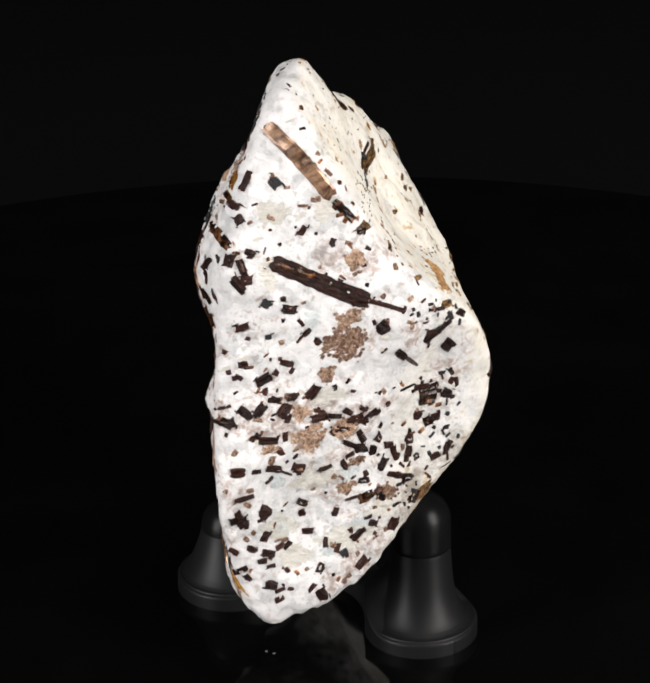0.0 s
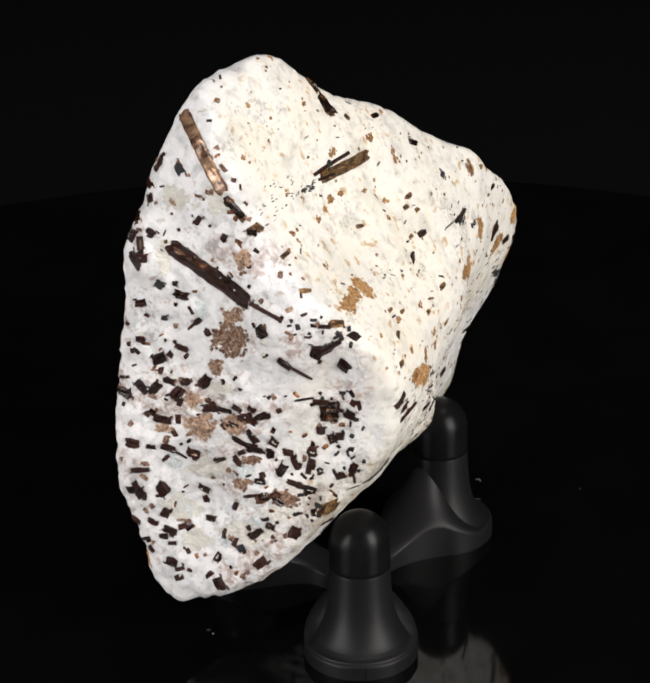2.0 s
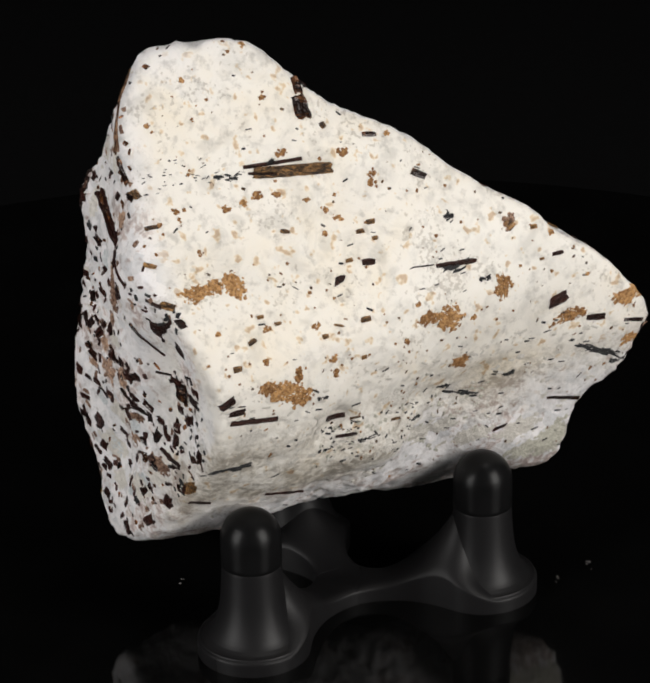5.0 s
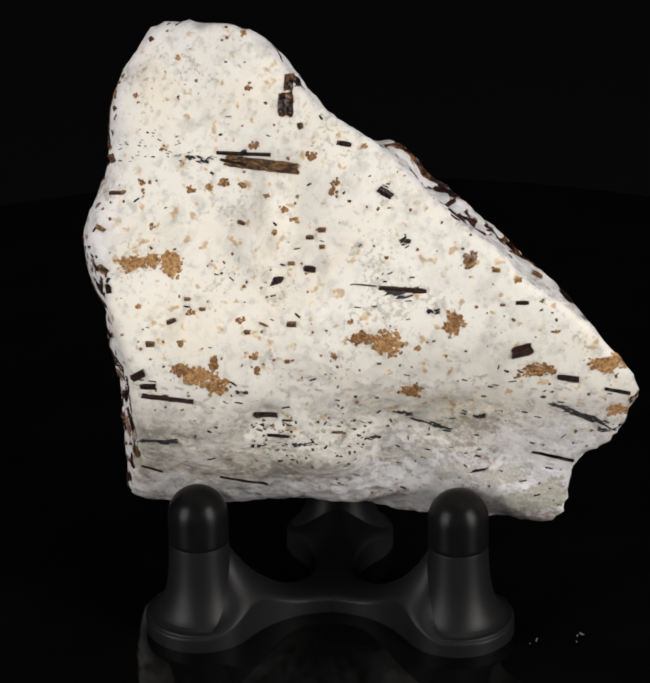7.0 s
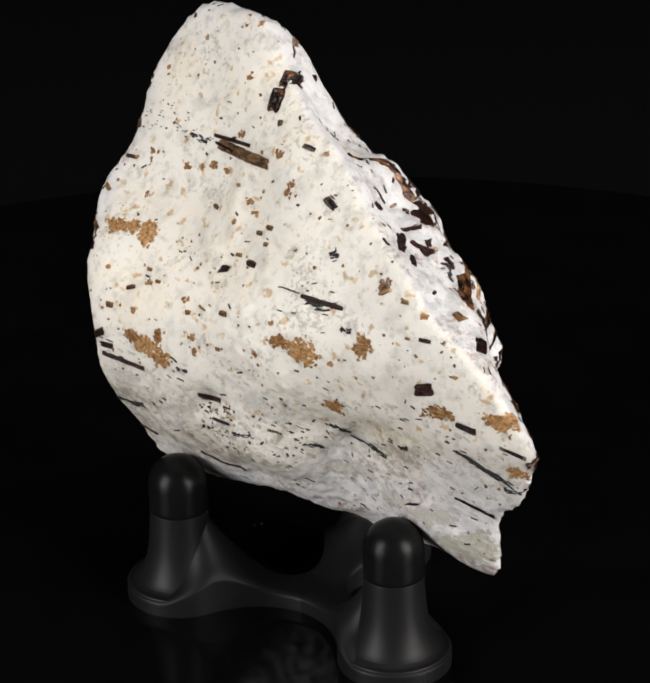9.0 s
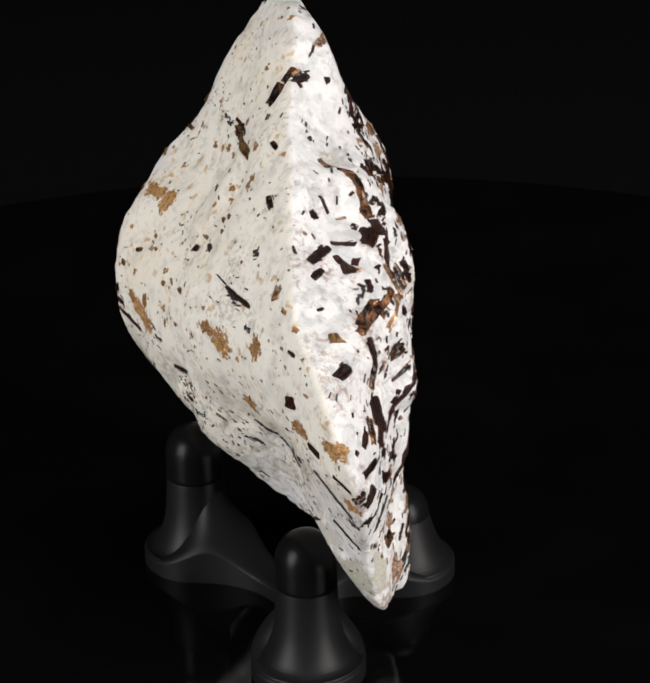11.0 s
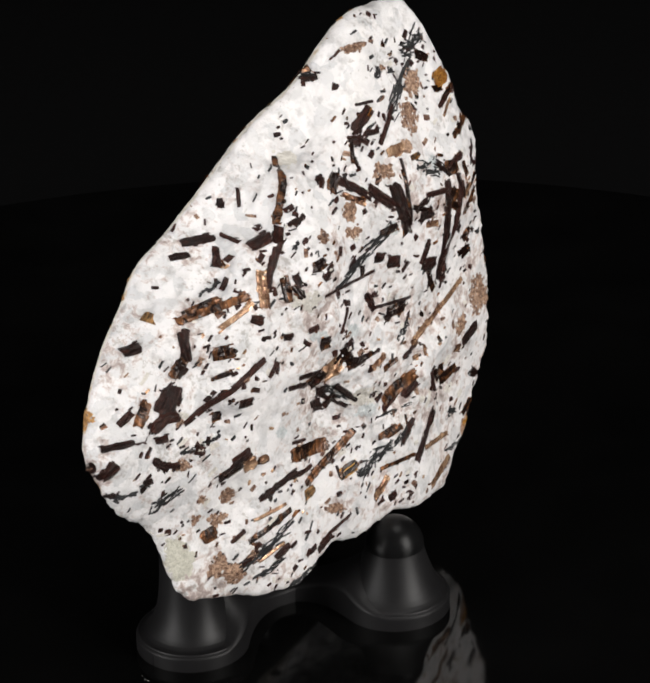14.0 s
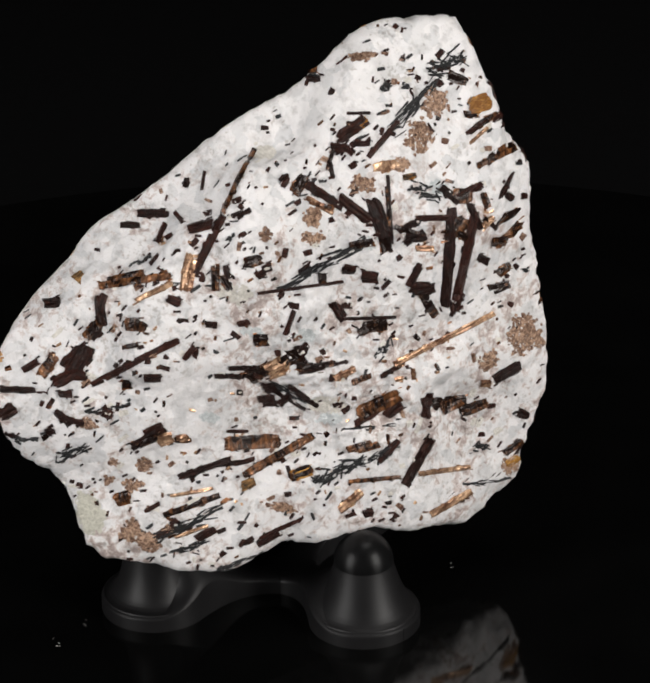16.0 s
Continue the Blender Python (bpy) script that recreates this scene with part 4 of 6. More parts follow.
def scatter():
    for name, bm in SPLINTERS.items():
        bmesh.ops.recalc_face_normals(bm, faces=bm.faces)
        part("splinter_scatter", bm, bpy.data.materials[name], specimen, "", False)["kind"] = "stuff"
    everywhere, end_face = (-45, 45, -5, 90), (-45, 9.5, -5, 90)
    flecks(END, 120, end_face, 0.45, 1.3, 20, 60, DARK, 3, 0.86)
    flecks(END, 70, (-45, 9.5, -5, 40), 0.75, 1.3, 20, 60, DARK, 23, 0.84)
    flecks(END, 38, (1, 9, -5, 42), 0.45, 1.4, 20, 60, DARK, 24, 0.82)
    flecks(END, 50, (1, 10, -5, 45), 0.5, 1.4, 20, 60, GREY, 25, 0.82)
    flecks(END, 110, end_face, 0.5, 1.3, 20, 60, BRONZE, 4, 0.78)
    flecks(END, 110, end_face, 0.7, 1.2, 20, 60, UMBER, 34, 0.78)
    flecks(END, 40, end_face, 0.55, 1.8, 20, 60, PALE, 5, 0.78)
    flecks(FRONT, 150, everywhere, 0.36, 1.0, 0, 70, OCHRE, 6)
    flecks(FRONT, 90, everywhere, 0.34, 1.2, 0, 60, TAN, 7)
    flecks(FRONT, 110, everywhere, 0.17, 1.3, 0, 60, TAN, 57)
    flecks(FRONT, 90, (-30, 40, 8, 30), 0.55, 1.5, -8, 25, PALE, 58)
    flecks(FRONT, 80, (-9, 12, 18, 25), 0.24, 1.8, -8, 30, GREY, 59)
    flecks(FRONT, 70, (-9, 20, 16, 25), 0.45, 1.2, -8, 40, QUARTZ, 61)
    flecks(FRONT, 40, (-30, -8, 61, 65), 0.13, 3.0, -3, 14, GREY, 60)
    flecks(FRONT, 70, everywhere, 0.26, 2.4, -5, 25, GREY, 8)
    flecks(FRONT, 60, (-30, 40, 10, 32), 0.22, 3.5, -8, 12, GREY, 9)
    flecks(FRONT, 70, (-30, 40, 8, 32), 0.4, 2.5, -8, 14, PALE, 10)
    flecks(EDGE, 45, everywhere, 0.42, 2.2, 60, 25, DARK, 11, 0.8)
    flecks(EDGE, 25, everywhere, 0.42, 2.0, 60, 30, GREY, 12, 0.8)
    flecks(BACK, 520, everywhere, 0.36, 2.0, 28, 26, DARK, 13, 0.74)
    flecks(BACK, 130, everywhere, 0.75, 1.5, 30, 35, DARK, 43, 0.78)
    flecks(BACK, 60, everywhere, 0.65, 1.5, 30, 35, BRONZE, 44, 0.78)
    flecks(BACK, 200, everywhere, 0.36, 1.8, 28, 35, BRONZE, 14, 0.74)
    flecks(BACK, 150, everywhere, 0.4, 2.6, 28, 25, GREY, 15, 0.74)
    flecks(BACK, 90, everywhere, 0.36, 1.6, 28, 35, GOLD, 16, 0.74)
    flecks(BACK, 80, everywhere, 0.7, 1.3, 28, 40, UMBER, 37, 0.74)
    flecks(BACK, 60, everywhere, 0.8, 1.6, 28, 25, PALE, 17, 0.74)


turntable = build_turntable()
stand = build_stand()
specimen, matrix = build_specimen()
SHELL["tree"] = BVHTree.FromPolygons([v.co for v in matrix.data.vertices], [p.vertices for p in matrix.data.polygons])
LABELS.update({
    "black_brown_mica": "black-brown mica blade", "tan_mica": "streaked tan and black mica blade", "brown_mica": "glossy brown mica blade", "golden_mica": "shiny golden mica blade",
    "blue_black_needles": "blue-black needle crystal", "ochre_crust": "ochre brown grainy crust", "grey_quartz": "grey glassy quartz patch", "blue_grey_quartz": "blue-grey glassy quartz patch", "grey_green_quartz": "grey-green glassy quartz patch", "umber_crust": "umber brown grainy patch", "amber_mica": "translucent amber mica flake", "glossy_mica_plate": "mirror-like brown mica plate"})
SIDE = face_frame(270.00, 25.16)
REAR = face_frame(124.99, 25.16)
END = face_frame(292.31, 25.16)
FRONT = face_frame(13.79, 25.16)
EDGE = face_frame(95.33, 25.16)
BACK = face_frame(147.24, 25.16)
crystal(SIDE, -8.84, 55.59, -7.58, 58.09, 0.90, DARK)
crystal(SIDE, -11.64, 55.94, -10.15, 55.29, 0.82, DARK)
crystal(SIDE, -10.55, 54.46, -9.24, 53.27, 0.91, DARK)
crystal(SIDE, -9.51, 52.44, -8.85, 51.24, 1.35, DARK)
crystal(SIDE, -12.73, 51.48, -10.43, 48.61, 0.80, BRONZE)
crystal(SIDE, -14.37, 45.86, -13.11, 47.06, 0.92, DARK)
crystal(SIDE, -10.26, 44.36, -8.72, 42.44, 1.24, DARK)
crystal(SIDE, -10.59, 45.68, -10.26, 47.34, 0.56, DARK)
crystal(SIDE, -14.52, 43.25, -13.30, 41.18, 0.58, BRONZE)
crystal(SIDE, -13.36, 39.88, -13.10, 38.18, 0.69, BRONZE)
crystal(SIDE, -13.01, 25.99, -10.93, 24.99, 1.27, BRONZE)
crystal(SIDE, -13.79, 27.19, -11.73, 27.52, 0.48, DARK)
crystal(SIDE, -12.61, 8.46, -10.74, 7.46, 0.85, DARK)
crystal(SIDE, -12.17, 4.34, -9.52, 5.49, 0.85, DARK)
crystal(SIDE, -11.69, 11.83, -9.70, 12.49, 1.05, DARK)
crystal(SIDE, -0.64, 28.37, 0.43, 30.15, 1.27, DARK)
crystal(SIDE, -0.45, 25.58, 1.83, 25.92, 0.81, DARK)
crystal(SIDE, 1.85, 26.01, 3.58, 25.96, 0.69, DARK)
crystal(SIDE, 3.86, 26.89, 5.06, 26.15, 0.81, DARK)
crystal(SIDE, 4.79, 25.33, 6.44, 25.87, 1.04, DARK)
crystal(SIDE, 6.47, 25.40, 8.28, 26.85, 0.58, DARK)
crystal(SIDE, 5.74, 23.99, 6.61, 22.41, 0.93, DARK)
crystal(SIDE, 3.15, 24.21, 4.54, 24.16, 0.81, DARK)
crystal(SIDE, 3.60, 22.52, 5.79, 21.62, 0.81, DARK)
crystal(SIDE, 5.27, 21.44, 7.04, 21.37, 1.05, DARK)
crystal(SIDE, 10.29, 21.55, 10.97, 19.60, 0.83, DARK)
crystal(SIDE, 12.59, 20.02, 12.88, 21.55, 0.83, DARK)
crystal(SIDE, 3.43, 20.04, 4.12, 18.76, 0.82, DARK)
crystal(SIDE, 9.60, 17.85, 12.20, 17.26, 0.83, DARK)
crystal(SIDE, 5.63, 14.18, 7.71, 15.31, 1.30, BRONZE)
crystal(SIDE, 4.92, 8.70, 6.49, 10.50, 0.83, DARK)
crystal(SIDE, 14.78, 24.52, 16.12, 25.26, 0.83, DARK)
crystal(SIDE, 14.88, 35.37, 15.74, 36.84, 0.92, DARK)
crystal(REAR, -24.39, 28.26, -21.78, 31.27, 2.65, DARK)
crystal(REAR, -25.62, 25.84, -22.97, 27.99, 1.61, DARK)
crystal(REAR, -20.67, 38.59, -20.05, 34.61, 1.38, DARK)
crystal(REAR, -21.88, 32.76, -20.68, 34.73, 1.61, DARK)
crystal(REAR, -15.22, 35.34, -13.51, 35.30, 1.50, BRONZE)
crystal(REAR, 0.99, 32.23, 2.57, 34.03, 1.44, BRONZE)
crystal(REAR, -3.01, 29.91, -0.69, 31.77, 1.67, BRONZE)
crystal(REAR, -6.26, 29.85, -3.37, 30.25, 0.77, DARK)
crystal(REAR, 2.20, 34.90, 3.20, 33.11, 1.31, BRONZE)
crystal(REAR, 4.00, 32.00, 5.61, 32.87, 0.60, DARK)
crystal(REAR, 1.20, 29.80, 4.65, 27.23, 0.91, DARK)
crystal(REAR, -0.33, 26.75, 1.27, 28.58, 0.91, DARK)
crystal(REAR, 18.24, 59.83, 20.65, 57.96, 1.10, DARK)
crystal(REAR, 20.14, 58.86, 22.70, 60.97, 0.92, DARK)
crystal(REAR, 21.67, 58.26, 23.03, 54.93, 0.86, DARK)
crystal(REAR, 19.84, 53.36, 21.48, 56.02, 1.71, BRONZE)
crystal(REAR, -32.49, 24.04, -29.72, 24.45, 0.92, DARK)
crystal(REAR, -25.61, 22.05, -23.55, 20.66, 1.16, DARK)
crystal(REAR, -34.83, 21.34, -33.34, 22.16, 1.38, DARK)
crust(REAR, -17.02, 12.88, 1.42, 1.07, UMBER)
crust(REAR, -15.00, 4.79, 1.80, 1.20, UMBER)
crystal(REAR, -13.71, 6.21, -11.39, 8.06, 1.08, DARK)
crystal(REAR, -8.98, 6.50, -6.65, 8.29, 1.09, DARK)
crystal(REAR, -33.43, 17.90, -31.80, 17.81, 0.81, DARK)
crust(REAR, -23.02, 8.30, 2.02, 2.73, QUARTZ)
crust(REAR, -21.80, 20.94, 1.28, 1.05, UMBER)
crust(REAR, 0.75, 12.27, 1.84, 0.86, UMBER)
crust(REAR, 5.96, 27.50, 2.68, 1.34, PALE)
crust(REAR, -3.33, 41.48, 2.57, 1.28, PALE)
crust(REAR, -4.13, 61.09, 1.78, 1.30, PALE)
crystal(END, -13.87, 65.44, -7.78, 54.73, 1.70, PLATE)
crystal(END, -7.61, 54.34, -5.05, 51.40, 1.01, BRONZE)
crystal(END, -15.72, 48.20, -4.27, 40.67, 2.05, DARK)
crystal(END, -4.29, 40.76, 0.02, 38.63, 0.56, DARK)
crystal(END, -15.09, 47.56, -10.52, 45.20, 0.91, BRONZE)
crystal(END, -14.49, 58.61, -13.77, 57.30, 1.25, GREY)
crystal(END, -11.86, 50.83, -11.13, 51.95, 0.79, DARK)
crystal(END, -8.23, 48.77, -7.70, 49.62, 0.79, DARK)
crystal(END, -4.77, 50.05, -3.54, 50.03, 1.13, BRONZE)
crystal(END, -21.15, 48.40, -20.51, 49.99, 1.03, DARK)
crystal(END, -18.81, 50.05, -17.53, 49.26, 1.03, DARK)
crystal(END, -19.72, 49.12, -19.38, 46.87, 0.91, DARK)
crystal(END, -20.02, 46.31, -18.51, 46.26, 1.26, DARK)
crystal(END, -17.48, 43.27, -16.46, 42.37, 1.15, GREY)
crystal(END, -15.03, 41.96, -13.21, 41.25, 1.03, DARK)
crystal(END, -15.16, 43.05, -14.36, 43.03, 0.69, DARK)
crystal(END, -20.62, 40.28, -19.09, 40.50, 0.92, DARK)
crystal(END, -12.27, 37.89, -11.36, 38.60, 0.80, DARK)
crystal(END, -16.99, 38.54, -16.18, 38.52, 0.69, GREY)
crystal(END, -20.82, 35.69, -19.44, 35.42, 0.93, DARK)
crystal(END, -15.33, 34.98, -13.49, 34.27, 0.81, DARK)
crystal(END, -18.50, 32.64, -16.55, 33.48, 1.28, DARK)
crystal(END, -17.14, 30.28, -15.54, 29.97, 0.81, DARK)
crystal(END, -21.00, 29.99, -19.39, 28.31, 1.17, DARK)
crystal(END, -18.85, 28.31, -17.66, 29.91, 1.17, DARK)
crystal(END, -22.23, 28.84, -21.79, 27.51, 0.82, DARK)
crystal(END, -15.81, 27.68, -14.40, 29.27, 1.51, DARK)
crystal(END, -14.66, 29.86, -13.32, 30.31, 0.93, DARK)
crystal(END, -11.90, 29.81, -10.79, 30.86, 1.04, DARK)
crystal(END, -11.54, 26.49, -9.65, 27.15, 1.05, DARK)
crystal(END, -18.67, 25.12, -16.15, 24.62, 1.05, DARK)
crystal(END, -19.19, 26.09, -18.49, 25.47, 0.82, BRONZE)
crystal(END, -22.71, 21.47, -20.72, 21.26, 1.30, DARK)
crystal(END, -19.83, 21.04, -18.54, 21.01, 0.59, DARK)
crystal(END, -17.81, 21.19, -15.62, 20.76, 0.94, DARK)
crystal(END, -15.77, 20.44, -14.21, 19.64, 0.35, DARK)
crystal(END, -14.07, 20.48, -12.34, 20.14, 1.29, DARK)
crystal(END, -10.38, 19.45, -8.77, 19.86, 0.59, DARK)
crystal(END, -6.83, 25.54, -3.99, 24.97, 0.81, DARK)
crystal(END, -3.90, 25.51, -2.25, 26.07, 0.70, DARK)
crystal(END, -5.28, 27.02, -4.29, 26.41, 0.69, DARK)
crystal(END, -2.67, 22.65, -1.58, 21.96, 1.05, DARK)
crystal(END, -2.97, 20.15, -2.30, 21.27, 0.94, DARK)
crystal(END, -5.58, 21.69, -4.30, 21.66, 0.82, DARK)
crystal(END, -6.93, 20.63, -5.93, 20.98, 0.70, DARK)
crystal(END, -1.05, 20.96, 0.48, 20.91, 0.94, DARK)
crystal(END, -1.74, 17.70, -0.70, 19.43, 1.18, DARK)
crystal(END, 2.36, 21.16, 3.53, 21.13, 1.41, DARK)
crystal(END, 2.31, 18.12, 2.67, 20.00, 0.71, DARK)
crystal(END, 0.90, 18.81, 1.39, 19.62, 0.59, DARK)
crystal(END, 8.05, 18.02, 8.91, 19.87, 0.82, DARK)
crystal(END, 5.99, 17.81, 7.43, 18.32, 0.94, DARK)
crystal(END, 1.74, 16.10, 3.36, 15.77, 1.06, DARK)
crystal(END, 0.68, 16.59, 1.50, 16.56, 0.83, DARK)
crystal(END, -5.01, 16.94, -3.38, 16.76, 0.82, DARK)
crystal(END, 3.69, 12.44, 4.87, 14.10, 0.59, DARK)
crystal(END, -0.08, 9.05, 0.57, 10.77, 1.43, DARK)
crystal(END, -2.74, 14.53, -1.63, 15.44, 1.06, DARK)
crystal(END, -2.17, 14.41, -1.06, 13.71, 0.95, BRONZE)
crystal(END, -12.98, 15.80, -11.50, 15.05, 0.83, DARK)
crystal(END, -12.25, 14.56, -12.11, 13.47, 0.83, DARK)
crystal(END, -18.63, 15.88, -17.25, 14.58, 1.66, DARK)
crystal(END, -22.18, 17.65, -19.58, 17.83, 0.71, DARK)
crystal(END, -21.94, 16.11, -21.47, 15.14, 0.83, DARK)
crystal(END, -21.70, 13.87, -20.45, 14.89, 1.07, DARK)
crystal(END, -12.26, 11.41, -10.73, 11.12, 0.95, DARK)
crystal(END, -8.08, 12.67, -7.63, 13.82, 0.71, DARK)
crystal(END, -6.55, 14.60, -4.91, 14.89, 0.47, DARK)
crystal(END, -18.05, 11.12, -17.49, 12.51, 1.08, DARK)
crystal(END, -20.30, 10.82, -18.99, 10.00, 0.84, DARK)
crystal(END, -18.23, 9.70, -16.33, 8.98, 0.96, DARK)
crystal(END, -18.83, 8.42, -17.62, 8.41, 0.84, DARK)
crystal(END, -17.66, 7.48, -16.44, 7.49, 0.60, DARK)
crystal(END, -20.52, 7.01, -19.77, 6.07, 0.60, DARK)
crystal(END, -15.03, 9.47, -14.06, 10.41, 0.72, BRONZE)
crystal(END, -9.61, 8.59, -9.32, 10.02, 0.60, DARK)
crystal(END, -10.81, 5.36, -10.12, 6.52, 0.96, DARK)
crystal(END, -17.95, 5.12, -16.38, 4.52, 1.21, DARK)
crystal(END, -10.84, 3.02, -10.00, 1.36, 1.44, DARK)
crystal(END, -5.30, 4.68, -3.71, 6.00, 1.20, DARK)
crystal(END, -6.04, 8.95, -3.95, 10.13, 0.83, DARK)
crystal(END, -7.60, 7.17, -6.66, 7.70, 0.96, GREY)
crystal(END, -3.49, 10.97, -2.27, 10.49, 0.83, DARK)
crystal(END, 5.38, 23.85, 5.84, 22.50, 1.05, DARK)
crystal(END, 7.56, 26.66, 8.97, 26.11, 1.28, DARK)
crystal(END, 7.06, 33.57, 8.37, 32.43, 1.37, DARK)
crystal(END, 4.73, 38.03, 6.21, 38.00, 0.57, DARK)
crystal(END, 3.61, 34.93, 5.55, 34.89, 1.14, DARK)
crystal(END, 4.98, 34.94, 7.63, 37.08, 0.46, GREY)
crystal(END, 8.31, 29.78, 8.82, 28.86, 0.58, DARK)
crystal(END, 4.02, 26.78, 6.70, 26.71, 2.67, BRONZE)
crystal(END, 3.34, 27.97, 5.43, 27.92, 0.81, DARK)
crystal(END, 6.20, 23.46, 7.36, 23.44, 1.05, DARK)
crystal(END, 3.58, 24.11, 4.75, 24.08, 1.17, DARK)
crystal(END, -3.17, 37.80, -2.36, 36.32, 1.36, DARK)
crystal(END, -0.85, 33.62, 0.81, 32.40, 0.91, BRONZE)
crystal(END, 0.82, 32.52, 3.33, 31.09, 0.46, DARK)
crystal(END, 0.94, 28.07, 3.44, 28.53, 0.35, DARK)
crust(END, -15.34, 12.70, 2.98, 1.79, PALE)
crust(END, -10.93, 18.46, 3.53, 1.65, PALE)
crust(END, -6.47, 9.57, 3.57, 2.14, PALE)
crust(END, -13.70, 8.11, 2.40, 1.68, PALE)
crust(END, -1.65, 12.84, 2.37, 1.48, PALE)
crust(END, -14.88, 54.06, 2.27, 1.71, PALE)
crust(END, -8.56, 53.77, 1.46, 2.03, PALE)
crust(END, -16.24, 46.76, 1.48, 2.28, PALE)
crust(END, -9.34, 29.43, 2.31, 1.15, PALE)
crust(END, -7.38, 36.03, 3.54, 2.57, UMBER)
crust(END, -9.53, 32.33, 1.38, 1.15, UMBER)
crust(END, -11.86, 24.19, 2.45, 2.10, UMBER)
crust(END, -12.90, 27.74, 1.39, 1.16, UMBER)
crust(END, -7.18, 24.40, 2.09, 1.63, UMBER)
crust(END, -17.17, 23.68, 1.76, 0.70, UMBER)
crust(END, -5.37, 46.42, 1.24, 1.81, UMBER)
crust(END, -4.99, 19.88, 1.29, 0.59, UMBER)
crust(END, -0.43, 14.33, 1.77, 1.06, UMBER)
crust(END, -6.75, 16.29, 1.18, 1.18, UMBER)
crust(END, -6.70, 39.14, 1.93, 1.25, UMBER)
crystal(FRONT, -11.47, 60.88, -1.36, 59.20, 1.90, OCHRE)
crystal(FRONT, -12.12, 61.01, -8.64, 60.14, 0.48, DARK)
crystal(FRONT, -12.58, 61.97, -5.16, 61.31, 0.54, DARK)
crystal(FRONT, -17.21, 61.60, -13.09, 60.72, 0.60, GREY)
crystal(FRONT, -3.00, 69.92, -3.07, 66.43, 2.14, BRONZE)
crystal(FRONT, -2.43, 72.43, -2.68, 69.98, 1.31, BRONZE)
crust(FRONT, -24.57, 47.06, 2.37, 1.19, OCHRE)
crust(FRONT, -21.89, 47.29, 1.42, 1.19, OCHRE)
crust(FRONT, -19.10, 46.92, 1.89, 2.07, OCHRE)
crust(FRONT, -18.02, 32.43, 1.65, 1.06, OCHRE)
crust(FRONT, -15.39, 31.48, 2.36, 1.48, OCHRE)
crust(FRONT, -13.08, 30.13, 1.89, 1.48, OCHRE)
crust(FRONT, -13.55, 33.22, 0.88, 1.06, OCHRE)
crust(FRONT, 6.61, 36.30, 1.87, 1.05, OCHRE)
crust(FRONT, 10.00, 35.47, 2.93, 1.87, OCHRE)
crust(FRONT, 19.10, 38.08, 1.64, 2.11, OCHRE)
crust(FRONT, 21.24, 46.46, 1.17, 1.05, UMBER)
crust(FRONT, 13.27, 29.03, 1.90, 0.95, OCHRE)
crust(FRONT, 30.28, 31.37, 3.25, 1.06, OCHRE)
crust(FRONT, 39.00, 32.07, 2.36, 1.18, OCHRE)
crust(FRONT, 41.16, 25.74, 1.91, 0.84, OCHRE)
crystal(FRONT, 39.36, 28.69, 42.91, 27.99, 0.53, BRONZE)
crystal(FRONT, 26.77, 33.72, 29.58, 34.42, 1.65, DARK)
crystal(FRONT, 32.94, 30.38, 35.85, 30.06, 0.83, DARK)
crystal(FRONT, 29.84, 44.65, 31.13, 43.95, 0.82, DARK)
crystal(FRONT, 27.24, 40.51, 28.99, 40.47, 0.58, DARK)
crystal(FRONT, 8.96, 42.89, 15.36, 42.31, 0.70, DARK)
crystal(FRONT, 5.76, 43.46, 8.66, 43.13, 0.23, DARK)
crystal(FRONT, 9.19, 56.24, 11.08, 55.08, 1.06, BRONZE)
crystal(FRONT, -1.08, 45.80, 0.66, 45.51, 0.94, DARK)
crystal(FRONT, -29.00, 46.87, -27.66, 45.93, 0.83, DARK)
crystal(FRONT, -24.71, 31.45, -22.92, 32.22, 1.07, DARK)
crystal(FRONT, -23.71, 30.34, -21.44, 30.30, 0.83, DARK)
crystal(FRONT, -23.50, 29.10, -16.46, 28.08, 0.71, DARK)
crystal(FRONT, -26.25, 22.87, -18.97, 22.45, 0.37, GREY)
crystal(FRONT, -24.77, 18.83, -21.78, 17.97, 0.37, DARK)
crystal(FRONT, -25.18, 21.74, -25.16, 20.21, 0.74, DARK)
crystal(FRONT, -8.39, 26.16, -5.07, 25.95, 0.72, DARK)
crystal(FRONT, -6.53, 23.23, -3.54, 22.92, 0.48, DARK)
crystal(FRONT, 2.29, 23.40, 3.85, 23.34, 0.48, DARK)
crystal(FRONT, -13.58, 17.04, -6.93, 15.84, 0.37, DARK)
crystal(FRONT, 6.10, 22.23, 9.15, 22.52, 0.36, GREY)
crystal(FRONT, 11.99, 25.39, 19.03, 23.29, 0.36, GREY)
crystal(FRONT, 31.89, 26.88, 40.47, 23.57, 0.54, GREY)
crystal(FRONT, 10.06, 26.35, 13.66, 25.60, 0.42, GREY)
crystal(FRONT, 30.11, 19.94, 36.69, 18.36, 0.49, BRONZE)
crystal(FRONT, 21.75, 25.17, 23.52, 25.14, 0.48, GREY)
crystal(FRONT, 38.70, 23.03, 41.40, 22.97, 0.36, GREY)
crystal(FRONT, -10.74, 29.38, -8.98, 29.18, 0.24, GREY)
crystal(FRONT, -3.27, 21.65, 0.33, 21.91, 0.48, GREY)
